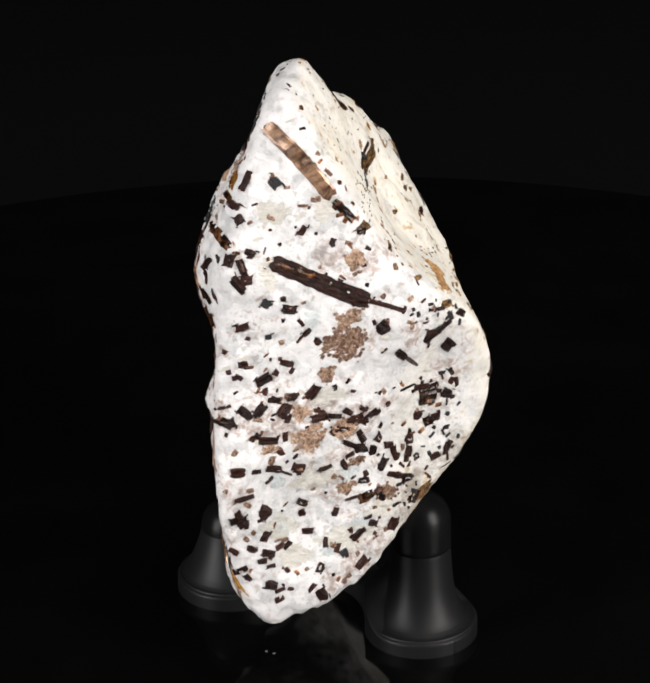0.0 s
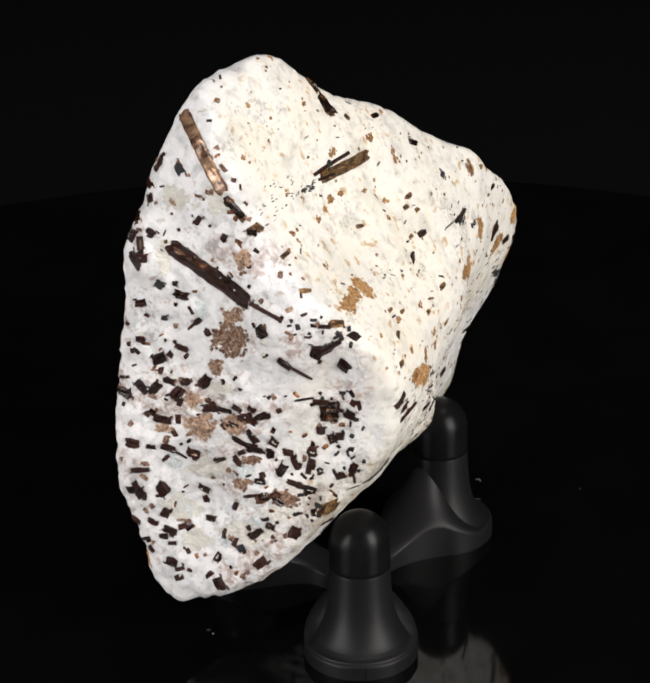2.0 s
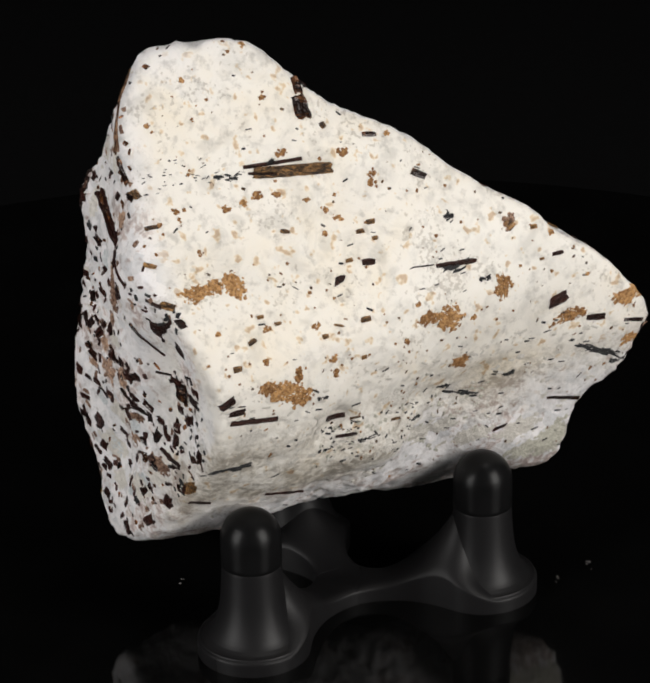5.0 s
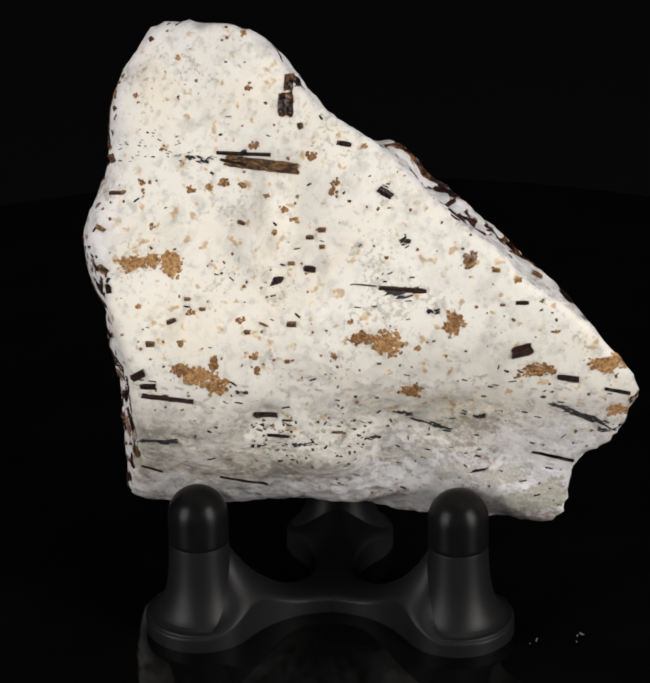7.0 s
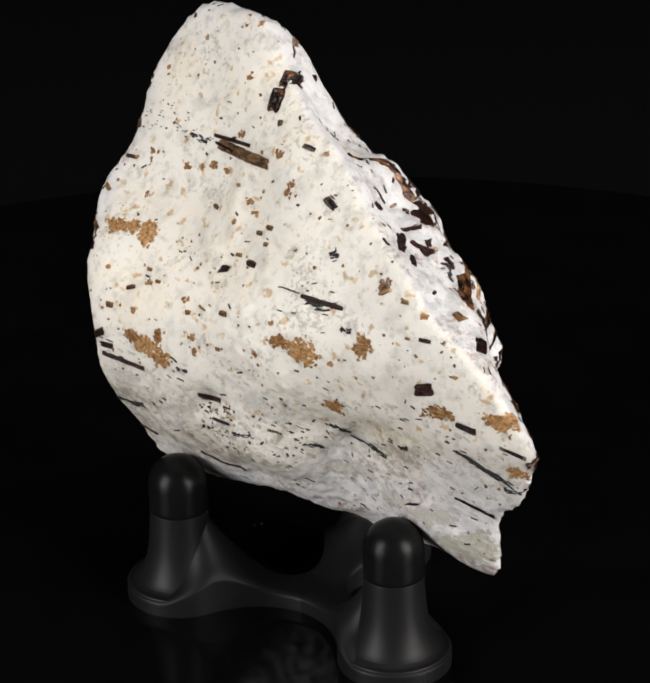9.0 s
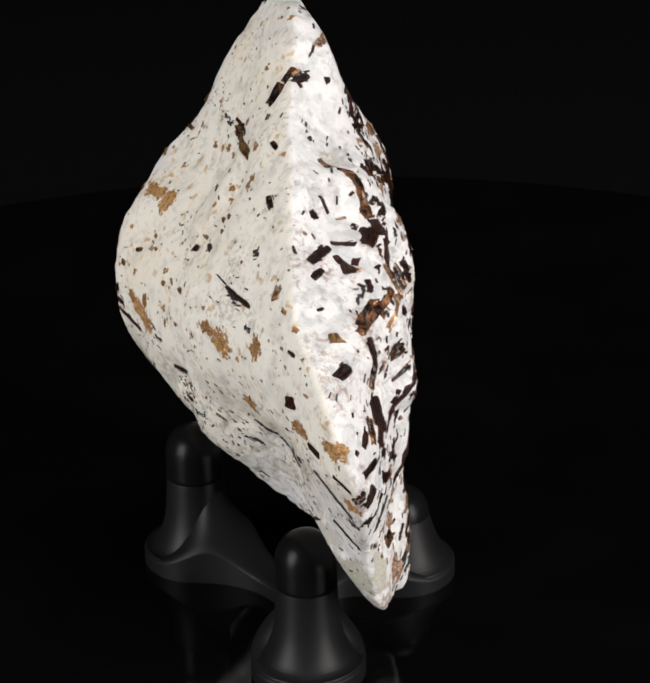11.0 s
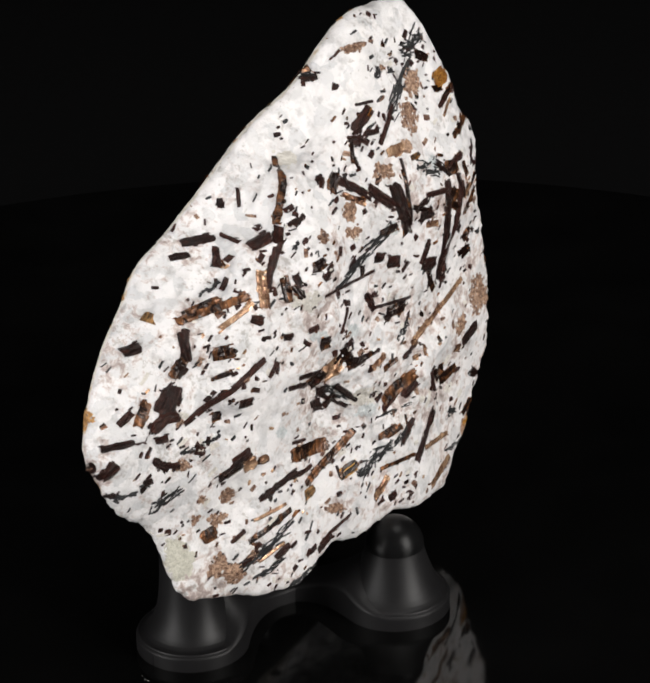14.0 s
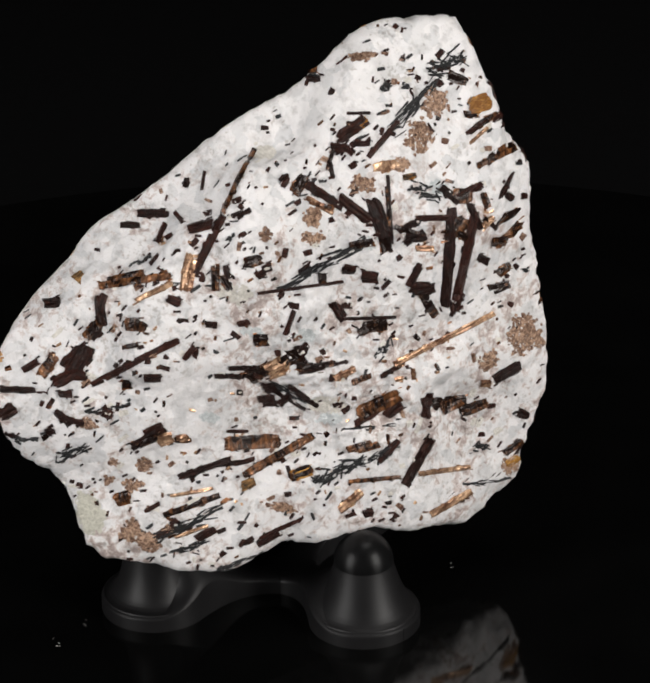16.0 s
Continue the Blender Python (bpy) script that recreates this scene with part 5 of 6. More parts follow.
crust(FRONT, -17.60, 75.18, 0.42, 0.42, OCHRE)
crust(FRONT, -23.65, 70.24, 0.45, 0.42, OCHRE)
crust(FRONT, -8.08, 70.53, 0.54, 0.42, OCHRE)
crust(FRONT, -8.65, 78.23, 0.66, 0.48, OCHRE)
crust(FRONT, -7.36, 62.66, 0.77, 0.65, OCHRE)
crust(FRONT, 0.30, 60.97, 0.76, 0.71, OCHRE)
crust(FRONT, -11.64, 57.90, 0.71, 0.65, OCHRE)
crust(FRONT, -9.14, 57.40, 0.65, 0.47, OCHRE)
crust(FRONT, -13.74, 57.25, 0.60, 0.54, OCHRE)
crust(FRONT, -16.14, 57.04, 0.78, 0.48, OCHRE)
crust(FRONT, -23.05, 58.28, 0.54, 0.42, OCHRE)
crystal(FRONT, -27.49, 56.93, -25.90, 56.87, 0.72, BRONZE)
crust(FRONT, -5.90, 55.80, 0.65, 0.41, OCHRE)
crust(FRONT, -3.69, 53.94, 0.77, 0.53, OCHRE)
crust(FRONT, -2.24, 52.40, 0.71, 0.53, OCHRE)
crust(FRONT, 3.44, 57.17, 0.59, 0.53, OCHRE)
crust(FRONT, 3.12, 56.00, 0.76, 0.59, OCHRE)
crystal(FRONT, 3.76, 62.66, 5.72, 62.28, 0.71, BRONZE)
crust(FRONT, 7.38, 62.14, 0.59, 0.41, OCHRE)
crystal(FRONT, 1.02, 50.91, 2.07, 50.87, 0.82, BRONZE)
crystal(FRONT, -0.64, 49.97, 0.41, 49.93, 0.82, BRONZE)
crystal(FRONT, 1.14, 48.61, 1.85, 48.59, 0.70, DARK)
crystal(FRONT, -3.13, 46.51, -2.19, 46.48, 0.71, BRONZE)
crust(FRONT, -4.94, 50.74, 0.41, 0.35, OCHRE)
crystal(FRONT, -9.88, 52.46, -8.88, 52.06, 0.71, DARK)
crust(FRONT, -21.60, 52.10, 0.48, 0.48, OCHRE)
crystal(FRONT, -29.35, 52.39, -28.07, 51.62, 0.84, BRONZE)
crust(FRONT, -23.40, 41.21, 0.53, 0.35, OCHRE)
crystal(FRONT, -17.30, 42.01, -16.47, 41.99, 0.71, DARK)
crust(FRONT, -16.33, 40.16, 0.82, 0.41, OCHRE)
crystal(FRONT, -15.26, 40.61, -14.43, 40.59, 0.59, DARK)
crystal(FRONT, -19.73, 38.84, -18.50, 39.26, 0.82, DARK)
crust(FRONT, -17.89, 35.96, 0.65, 0.47, OCHRE)
crust(FRONT, -9.69, 39.13, 0.65, 0.53, OCHRE)
crystal(FRONT, -3.48, 38.28, -2.19, 38.25, 1.05, BRONZE)
crystal(FRONT, -7.20, 38.57, -6.10, 38.14, 0.47, DARK)
crystal(FRONT, -9.26, 37.36, -8.44, 37.34, 0.82, BRONZE)
crust(FRONT, -8.11, 34.10, 0.71, 0.53, OCHRE)
crust(FRONT, 5.06, 38.38, 0.41, 0.35, OCHRE)
crust(FRONT, 2.81, 33.87, 0.53, 0.41, OCHRE)
crust(FRONT, -7.70, 32.20, 0.53, 0.71, OCHRE)
crystal(FRONT, -3.89, 33.30, -3.19, 33.29, 0.71, BRONZE)
crust(FRONT, 14.11, 34.67, 0.65, 0.41, OCHRE)
crust(FRONT, 27.55, 43.52, 0.64, 0.52, OCHRE)
crystal(FRONT, 24.15, 44.93, 25.19, 44.90, 0.82, GREY)
crystal(FRONT, -22.62, 36.07, -21.43, 36.04, 1.06, GREY)
crust(FRONT, -25.79, 57.06, 0.54, 0.36, OCHRE)
crystal(FRONT, -1.22, 65.47, -0.95, 64.65, 1.06, BRONZE)
crystal(FRONT, 11.89, 49.41, 13.30, 48.86, 0.93, GREY)
crystal(FRONT, 25.16, 40.27, 25.85, 40.25, 0.47, DARK)
crust(FRONT, 32.79, 36.60, 0.35, 0.29, OCHRE)
crystal(FRONT, -4.43, 25.20, -3.12, 25.17, 0.48, BRONZE)
crust(FRONT, 7.62, 22.07, 3.64, 1.09, PALE)
crust(FRONT, -1.47, 21.79, 3.00, 0.84, PALE)
crust(FRONT, 10.74, 19.67, 3.07, 1.35, PALE)
crust(FRONT, 19.28, 17.33, 3.69, 1.23, PALE)
crust(FRONT, -20.42, 26.48, 2.39, 1.07, PALE)
crust(FRONT, 25.95, 16.62, 3.68, 1.60, PALE)
crust(FRONT, 31.58, 13.30, 3.46, 2.10, QUARTZ)
crust(FRONT, 3.42, 26.55, 3.58, 0.83, PALE)
crystal(EDGE, -17.16, 45.43, -16.88, 43.01, 0.59, GREY)
crystal(EDGE, -16.54, 51.54, -15.88, 52.27, 0.49, DARK)
crust(EDGE, -14.38, 22.61, 1.22, 1.89, OCHRE)
crystal(EDGE, -11.91, 12.77, -10.54, 13.19, 0.67, DARK)
crystal(EDGE, -12.19, 15.28, -10.91, 16.27, 0.78, DARK)
crystal(BACK, -11.85, 53.51, -7.38, 62.41, 0.75, BRONZE)
crystal(BACK, -15.80, 45.48, -11.65, 53.23, 1.17, DARK)
crystal(BACK, -23.71, 53.98, -20.08, 53.85, 1.20, DARK)
crystal(BACK, -20.99, 53.76, -19.17, 53.69, 1.07, DARK)
crystal(BACK, -25.98, 52.40, -23.20, 52.31, 0.96, DARK)
crystal(BACK, -20.94, 49.75, -19.73, 52.47, 0.83, DARK)
crystal(BACK, -18.50, 53.97, -17.15, 52.31, 0.71, DARK)
crystal(BACK, -16.64, 51.38, -13.14, 52.15, 1.53, DARK)
crystal(BACK, -16.99, 57.26, -16.72, 58.67, 0.84, DARK)
crystal(BACK, -14.73, 56.85, -14.25, 59.47, 0.48, DARK)
crystal(BACK, -6.52, 65.27, -5.45, 65.24, 0.72, DARK)
crystal(BACK, -27.72, 44.77, -22.43, 45.72, 1.06, BRONZE)
crystal(BACK, -24.94, 46.59, -21.65, 47.99, 0.36, GREY)
crystal(BACK, -28.93, 44.06, -18.83, 45.17, 1.07, BRONZE)
crystal(BACK, -23.75, 41.95, -18.62, 44.18, 0.82, GOLD)
crystal(BACK, -22.41, 47.28, -21.76, 48.40, 0.47, DARK)
crystal(BACK, -21.75, 46.84, -20.60, 48.17, 0.59, DARK)
crystal(BACK, -36.58, 41.90, -34.11, 42.04, 1.43, DARK)
crystal(BACK, -28.72, 41.15, -28.01, 43.01, 1.18, DARK)
crystal(BACK, -17.20, 44.79, -16.22, 48.17, 1.17, GOLD)
crystal(BACK, -13.26, 46.41, -13.23, 42.90, 0.59, BRONZE)
crystal(BACK, -12.06, 45.06, -10.95, 43.01, 0.94, BRONZE)
crystal(BACK, -19.53, 42.21, -17.58, 41.45, 1.29, DARK)
crystal(BACK, -10.66, 53.08, -9.00, 53.66, 0.47, DARK)
crystal(BACK, -10.47, 54.92, -9.13, 55.38, 0.82, DARK)
crystal(BACK, -11.49, 49.76, -10.05, 50.55, 0.47, GREY)
crystal(BACK, -9.19, 46.68, -6.65, 47.09, 1.52, BRONZE)
crystal(BACK, -7.41, 44.77, -6.18, 45.46, 1.06, DARK)
crystal(BACK, -25.32, 38.77, -23.17, 38.72, 1.88, BRONZE)
crystal(BACK, -30.54, 37.10, -28.75, 39.47, 1.30, BRONZE)
crystal(BACK, -18.16, 39.19, -16.77, 39.17, 0.59, DARK)
crystal(BACK, -14.54, 38.54, -12.91, 38.50, 0.82, DARK)
crystal(BACK, -10.21, 38.47, -8.46, 38.74, 0.83, DARK)
crystal(BACK, -25.81, 35.64, -23.45, 36.00, 0.71, BRONZE)
crystal(BACK, -30.37, 30.67, -18.02, 36.57, 0.95, DARK)
crystal(BACK, -17.58, 33.87, -16.01, 35.65, 0.83, DARK)
crystal(BACK, -32.48, 32.98, -30.62, 36.01, 2.13, DARK)
crystal(BACK, -34.00, 32.18, -31.03, 32.12, 1.66, DARK)
crystal(BACK, -37.12, 31.98, -35.00, 34.84, 1.54, BRONZE)
crystal(BACK, -39.60, 32.83, -37.28, 34.08, 1.07, DARK)
crystal(BACK, -40.47, 30.24, -37.85, 30.19, 0.95, DARK)
crystal(BACK, -34.86, 29.52, -32.86, 29.48, 1.07, DARK)
crystal(BACK, -42.81, 26.70, -40.64, 27.86, 1.68, DARK)
crystal(BACK, -34.90, 26.39, -31.54, 25.37, 0.84, DARK)
crystal(BACK, -28.85, 27.87, -27.95, 26.07, 0.83, DARK)
crystal(BACK, -41.66, 23.33, -37.86, 23.26, 0.72, GREY)
crystal(BACK, -36.15, 20.43, -30.95, 22.20, 1.09, GREY)
crystal(BACK, -37.00, 24.45, -35.58, 24.42, 0.96, DARK)
crystal(BACK, -26.18, 30.53, -24.75, 30.51, 1.07, BRONZE)
crystal(BACK, -23.05, 31.36, -20.74, 31.30, 0.95, DARK)
crystal(BACK, -25.36, 21.90, -20.56, 24.53, 1.20, DARK)
crystal(BACK, -21.61, 22.51, -19.57, 23.20, 1.56, GOLD)
crystal(BACK, -19.40, 22.82, -17.05, 22.73, 0.84, BRONZE)
crystal(BACK, -12.64, 22.04, -4.83, 22.16, 2.06, BRONZE)
crystal(BACK, -12.29, 23.76, -9.31, 23.65, 0.54, DARK)
crystal(BACK, -10.24, 17.38, -0.10, 22.89, 1.22, BRONZE)
crystal(BACK, -10.50, 15.96, -8.55, 16.59, 1.34, OCHRE)
crystal(BACK, -19.12, 17.46, -11.75, 19.90, 0.97, DARK)
crystal(BACK, -11.50, 19.04, -8.58, 19.71, 0.73, DARK)
crystal(BACK, -28.21, 14.40, -25.83, 15.00, 1.94, BRONZE)
crystal(BACK, -21.42, 12.17, -13.43, 14.83, 0.91, BRONZE)
crystal(BACK, -20.31, 14.94, -14.39, 15.79, 0.55, GOLD)
crystal(BACK, -23.91, 12.78, -21.76, 13.97, 0.61, DARK)
crust(BACK, -26.06, 9.69, 2.08, 1.34, UMBER)
crust(BACK, -23.68, 8.39, 1.83, 1.22, UMBER)
crystal(BACK, -22.72, 8.67, -16.03, 11.62, 0.73, GREY)
crystal(BACK, -19.86, 9.01, -15.27, 10.54, 0.55, GOLD)
crystal(BACK, -10.46, 7.64, -9.08, 8.08, 0.74, DARK)
crystal(BACK, -8.26, 8.32, -2.65, 10.69, 0.62, DARK)
crystal(BACK, -14.57, 3.89, -7.63, 6.09, 0.49, GREY)
crystal(BACK, -20.87, 6.71, -15.66, 8.48, 0.31, GREY)
crystal(BACK, -8.06, 36.34, -6.06, 36.29, 1.78, BRONZE)
crystal(BACK, -11.64, 32.55, -7.50, 32.44, 0.71, DARK)
crystal(BACK, -8.39, 31.89, -7.29, 31.19, 1.20, DARK)
crystal(BACK, -6.26, 31.59, -3.42, 32.55, 1.80, GOLD)
crystal(BACK, -7.15, 29.69, -5.12, 29.62, 1.45, DARK)
crystal(BACK, -7.22, 27.54, -5.18, 27.47, 0.97, DARK)
crystal(BACK, -10.72, 29.20, -9.90, 29.17, 0.84, DARK)
crystal(BACK, 16.61, 72.13, 21.87, 75.19, 1.80, GREY)
crystal(BACK, 10.90, 63.93, 18.09, 72.25, 1.19, GREY)
crystal(BACK, 7.97, 60.74, 12.33, 65.79, 0.83, DARK)
crystal(BACK, 19.23, 72.24, 22.10, 71.28, 1.45, BRONZE)
crust(BACK, 15.30, 63.91, 2.28, 3.00, UMBER)
crust(BACK, 17.53, 68.42, 2.17, 2.17, UMBER)
crystal(BACK, 22.24, 67.76, 25.36, 68.95, 2.42, AMBER)
crystal(BACK, 23.13, 59.67, 29.08, 62.50, 0.91, BRONZE)
crystal(BACK, 21.48, 66.85, 23.33, 66.88, 0.97, BRONZE)
crust(BACK, 7.11, 74.46, 2.02, 0.71, UMBER)
crystal(BACK, -0.18, 72.02, 1.85, 71.80, 1.08, DARK)
crystal(BACK, 10.04, 69.81, 11.17, 70.94, 0.95, GREY)
crystal(BACK, 12.74, 70.10, 13.90, 70.76, 0.60, GREY)
crystal(BACK, 5.46, 66.79, 8.43, 66.81, 0.36, DARK)
crystal(BACK, 4.03, 63.38, 7.98, 66.08, 1.78, DARK)
crystal(BACK, 2.87, 62.40, 4.29, 62.38, 0.95, DARK)
crystal(BACK, 4.68, 62.35, 6.02, 61.20, 0.95, DARK)
crystal(BACK, 5.96, 62.66, 8.34, 62.65, 0.83, DARK)
crystal(BACK, 2.75, 60.62, 3.11, 58.28, 0.59, DARK)
crystal(BACK, 8.58, 59.35, 12.13, 59.97, 1.31, GOLD)
crust(BACK, 12.45, 59.77, 1.07, 0.95, UMBER)
crystal(BACK, 12.60, 57.97, 14.62, 58.33, 0.83, OCHRE)
crystal(BACK, -3.71, 56.80, -2.92, 58.14, 0.83, DARK)
crystal(BACK, -1.94, 55.74, -0.59, 57.99, 1.06, BRONZE)
crystal(BACK, -0.49, 57.28, 4.40, 53.98, 1.18, DARK)
crystal(BACK, -0.43, 55.41, 3.11, 53.29, 0.83, GOLD)
crust(BACK, 0.41, 52.70, 1.42, 1.66, UMBER)
crystal(BACK, 4.00, 55.46, 8.14, 52.13, 1.42, DARK)
crystal(BACK, 8.39, 55.20, 10.24, 49.93, 2.13, DARK)
crystal(BACK, 10.48, 56.81, 10.93, 50.65, 0.65, BRONZE)
crystal(BACK, 9.96, 50.19, 10.35, 47.88, 1.67, BRONZE)
crystal(BACK, 13.42, 56.87, 17.96, 55.27, 1.31, GREY)
crystal(BACK, 19.52, 55.50, 22.23, 55.51, 2.16, BRONZE)
crystal(BACK, 18.60, 40.36, 19.49, 53.99, 1.59, DARK)
crystal(BACK, 19.92, 39.72, 22.79, 53.42, 1.47, DARK)
crystal(BACK, 14.40, 52.51, 19.90, 52.52, 0.83, DARK)
crystal(BACK, 11.87, 50.63, 14.50, 52.07, 0.95, DARK)
crystal(BACK, 12.87, 49.89, 15.91, 49.87, 1.31, DARK)
crystal(BACK, 14.38, 48.41, 16.82, 48.39, 0.84, GOLD)
crystal(BACK, -4.75, 42.75, 7.71, 49.65, 0.83, GREY)
crystal(BACK, -7.40, 42.56, 4.35, 44.07, 0.47, DARK)
crystal(BACK, -1.70, 45.21, -0.15, 46.08, 1.18, DARK)
crystal(BACK, 0.71, 44.46, 2.14, 44.45, 1.66, BRONZE)
crystal(BACK, 4.13, 45.60, 5.93, 45.58, 1.07, DARK)
crystal(BACK, 6.82, 44.57, 8.98, 44.53, 1.44, DARK)
crystal(BACK, 5.11, 48.80, 8.64, 49.36, 1.19, BRONZE)
crystal(BACK, 13.16, 43.34, 14.99, 46.40, 0.84, DARK)
crystal(BACK, 13.46, 43.10, 16.54, 43.06, 1.69, DARK)
crystal(BACK, 23.25, 47.38, 25.01, 46.51, 1.22, DARK)
crystal(BACK, 23.84, 51.24, 25.38, 52.70, 0.97, GOLD)
crystal(BACK, 25.23, 49.34, 27.48, 49.38, 1.34, BRONZE)
crystal(BACK, 26.36, 44.86, 27.84, 46.03, 1.36, BRONZE)
crystal(BACK, 24.92, 42.93, 28.03, 43.70, 0.86, BRONZE)
crystal(BACK, 27.23, 56.00, 28.27, 55.29, 1.10, DARK)
crystal(BACK, 29.65, 55.74, 30.62, 55.81, 0.86, DARK)
crystal(BACK, 28.81, 60.23, 29.76, 60.29, 0.49, GREY)
crystal(BACK, 29.70, 45.44, 31.02, 45.44, 0.56, GREY)
crystal(BACK, 23.87, 56.05, 24.72, 53.82, 1.09, BRONZE)
crystal(BACK, -3.81, 36.95, -2.51, 40.26, 0.71, DARK)
crystal(BACK, 2.71, 41.29, 4.17, 38.68, 1.20, DARK)
crystal(BACK, 4.33, 38.95, 11.61, 39.06, 0.48, DARK)
crystal(BACK, 6.20, 37.02, 9.06, 37.99, 1.33, BRONZE)
crystal(BACK, -2.68, 34.43, -0.89, 34.38, 2.15, DARK)
crystal(BACK, -2.13, 31.68, 1.45, 32.22, 0.60, DARK)
crystal(BACK, -2.43, 32.61, -0.03, 32.55, 1.08, BRONZE)
crystal(BACK, 2.79, 30.62, 5.57, 31.84, 0.91, GOLD)
crystal(BACK, 0.02, 32.17, 4.77, 33.06, 0.54, DARK)
crystal(BACK, 15.31, 42.24, 17.21, 39.09, 1.33, BRONZE)
crystal(BACK, 19.44, 39.06, 21.34, 42.20, 0.74, DARK)
crystal(BACK, 11.19, 32.45, 25.90, 39.39, 0.91, GOLD)
crust(BACK, 30.45, 36.13, 3.02, 3.39, UMBER)
crystal(BACK, 25.89, 29.81, 29.86, 31.90, 1.63, DARK)
crust(BACK, 24.89, 32.51, 1.50, 1.50, UMBER)
crystal(BACK, 23.82, 29.41, 25.40, 29.35, 1.13, GOLD)
crystal(BACK, 8.53, 33.37, 10.93, 36.11, 0.73, GREY)
crystal(BACK, 5.17, 30.07, 8.05, 31.04, 0.85, BRONZE)
crystal(BACK, 9.31, 30.79, 12.53, 32.54, 0.73, DARK)
crystal(BACK, 5.93, 25.46, 12.10, 28.15, 2.20, BRONZE)
crystal(BACK, 9.97, 25.16, 12.36, 27.08, 1.59, DARK)
crystal(BACK, 5.54, 24.12, 8.75, 25.89, 1.10, DARK)
crystal(BACK, 15.35, 24.80, 16.38, 28.36, 1.11, DARK)
crystal(BACK, 16.51, 26.65, 21.71, 26.85, 1.98, BRONZE)
crystal(BACK, 21.60, 25.19, 25.16, 26.67, 1.51, BRONZE)
crystal(BACK, 2.46, 26.99, 3.93, 26.95, 0.85, DARK)
crystal(BACK, -6.61, 30.64, -0.84, 27.33, 0.54, GREY)
crystal(BACK, 4.07, 23.53, 11.45, 23.95, 0.24, GREY)
crystal(BACK, 29.44, 25.05, 31.42, 24.28, 1.40, DARK)
crystal(BACK, 27.50, 18.82, 30.54, 20.65, 1.15, BRONZE)
crystal(BACK, 22.14, 19.94, 25.42, 20.33, 0.89, GREY)
crystal(BACK, 4.37, 20.56, 7.96, 21.42, 1.11, BRONZE)
crystal(BACK, 7.51, 18.56, 11.62, 21.29, 1.11, GREY)
crystal(BACK, 12.58, 15.11, 16.58, 21.78, 1.50, DARK)
crystal(BACK, 14.61, 16.65, 22.41, 17.21, 0.81, GOLD)
crust(BACK, 28.55, 16.92, 1.93, 1.55, UMBER)
crystal(BACK, -3.87, 16.84, -0.51, 18.27, 1.59, BRONZE)
crystal(BACK, -0.60, 15.95, 7.29, 19.35, 1.60, GREY)
crystal(BACK, 4.56, 16.00, 12.02, 16.36, 0.68, BRONZE)
crystal(BACK, 3.12, 11.79, 6.51, 14.49, 1.36, GOLD)
crystal(BACK, 6.47, 11.27, 8.10, 11.20, 1.12, DARK)
crystal(BACK, 16.32, 10.48, 22.64, 13.57, 1.14, GOLD)
crystal(BACK, 20.82, 14.58, 28.87, 14.94, 0.44, GREY)
crust(BACK, -23.77, 19.25, 1.57, 1.21, UMBER)
crust(BACK, 0.36, 50.04, 1.77, 1.06, UMBER)
crystal(BACK, 20.11, 50.72, 21.55, 49.59, 1.08, BRONZE)
crystal(BACK, -17.07, 42.97, -16.11, 47.53, 1.81, GOLD)
crystal(BACK, -12.70, 43.00, -12.62, 46.63, 0.65, BRONZE)
crystal(BACK, -11.24, 44.59, -11.55, 46.48, 0.90, DARK)
crystal(BACK, -30.96, 37.13, -28.77, 39.03, 1.42, BRONZE)
crystal(BACK, -23.01, 31.60, -20.67, 31.66, 0.90, DARK)
crystal(BACK, -26.16, 30.80, -24.94, 30.90, 0.97, BRONZE)
crystal(BACK, -31.39, 26.97, -25.10, 27.80, 0.45, GREY)
crystal(BACK, -28.96, 27.04, -27.56, 26.40, 1.42, DARK)
crystal(BACK, -21.47, 23.12, -19.69, 23.18, 1.55, GOLD)
crystal(BACK, -19.11, 23.04, -17.51, 23.17, 0.97, GOLD)
crystal(BACK, -24.71, 22.20, -21.75, 23.37, 1.23, BRONZE)
crystal(BACK, -23.50, 24.02, -20.94, 25.12, 0.77, DARK)
crystal(BACK, -17.74, 17.48, -15.43, 18.99, 1.03, DARK)
crystal(BACK, -13.64, 19.10, -9.44, 19.40, 0.71, DARK)
crystal(BACK, -22.96, 8.66, -13.24, 13.21, 0.97, GREY)
crystal(BACK, -20.74, 6.71, -15.10, 8.17, 0.52, GREY)
crystal(BACK, -10.27, 7.80, -9.03, 8.49, 0.77, DARK)
crystal(BACK, -8.46, 7.31, -5.36, 8.90, 0.84, DARK)
crystal(BACK, -1.78, 34.88, -1.82, 33.08, 1.61, DARK)
crystal(BACK, -6.51, 31.99, -4.09, 33.26, 2.19, GOLD)
crystal(BACK, -1.84, 32.23, 2.99, 32.84, 0.90, BRONZE)
crystal(BACK, 2.71, 30.66, 5.77, 32.04, 0.97, GOLD)
crystal(BACK, 11.17, 32.51, 12.78, 32.59, 1.10, GOLD)
crystal(BACK, 11.27, 30.30, 12.51, 30.51, 0.84, GOLD)
crystal(BACK, 13.88, 31.83, 13.99, 30.23, 0.71, GOLD)
crystal(BACK, 2.91, 41.13, 4.33, 39.08, 1.29, DARK)
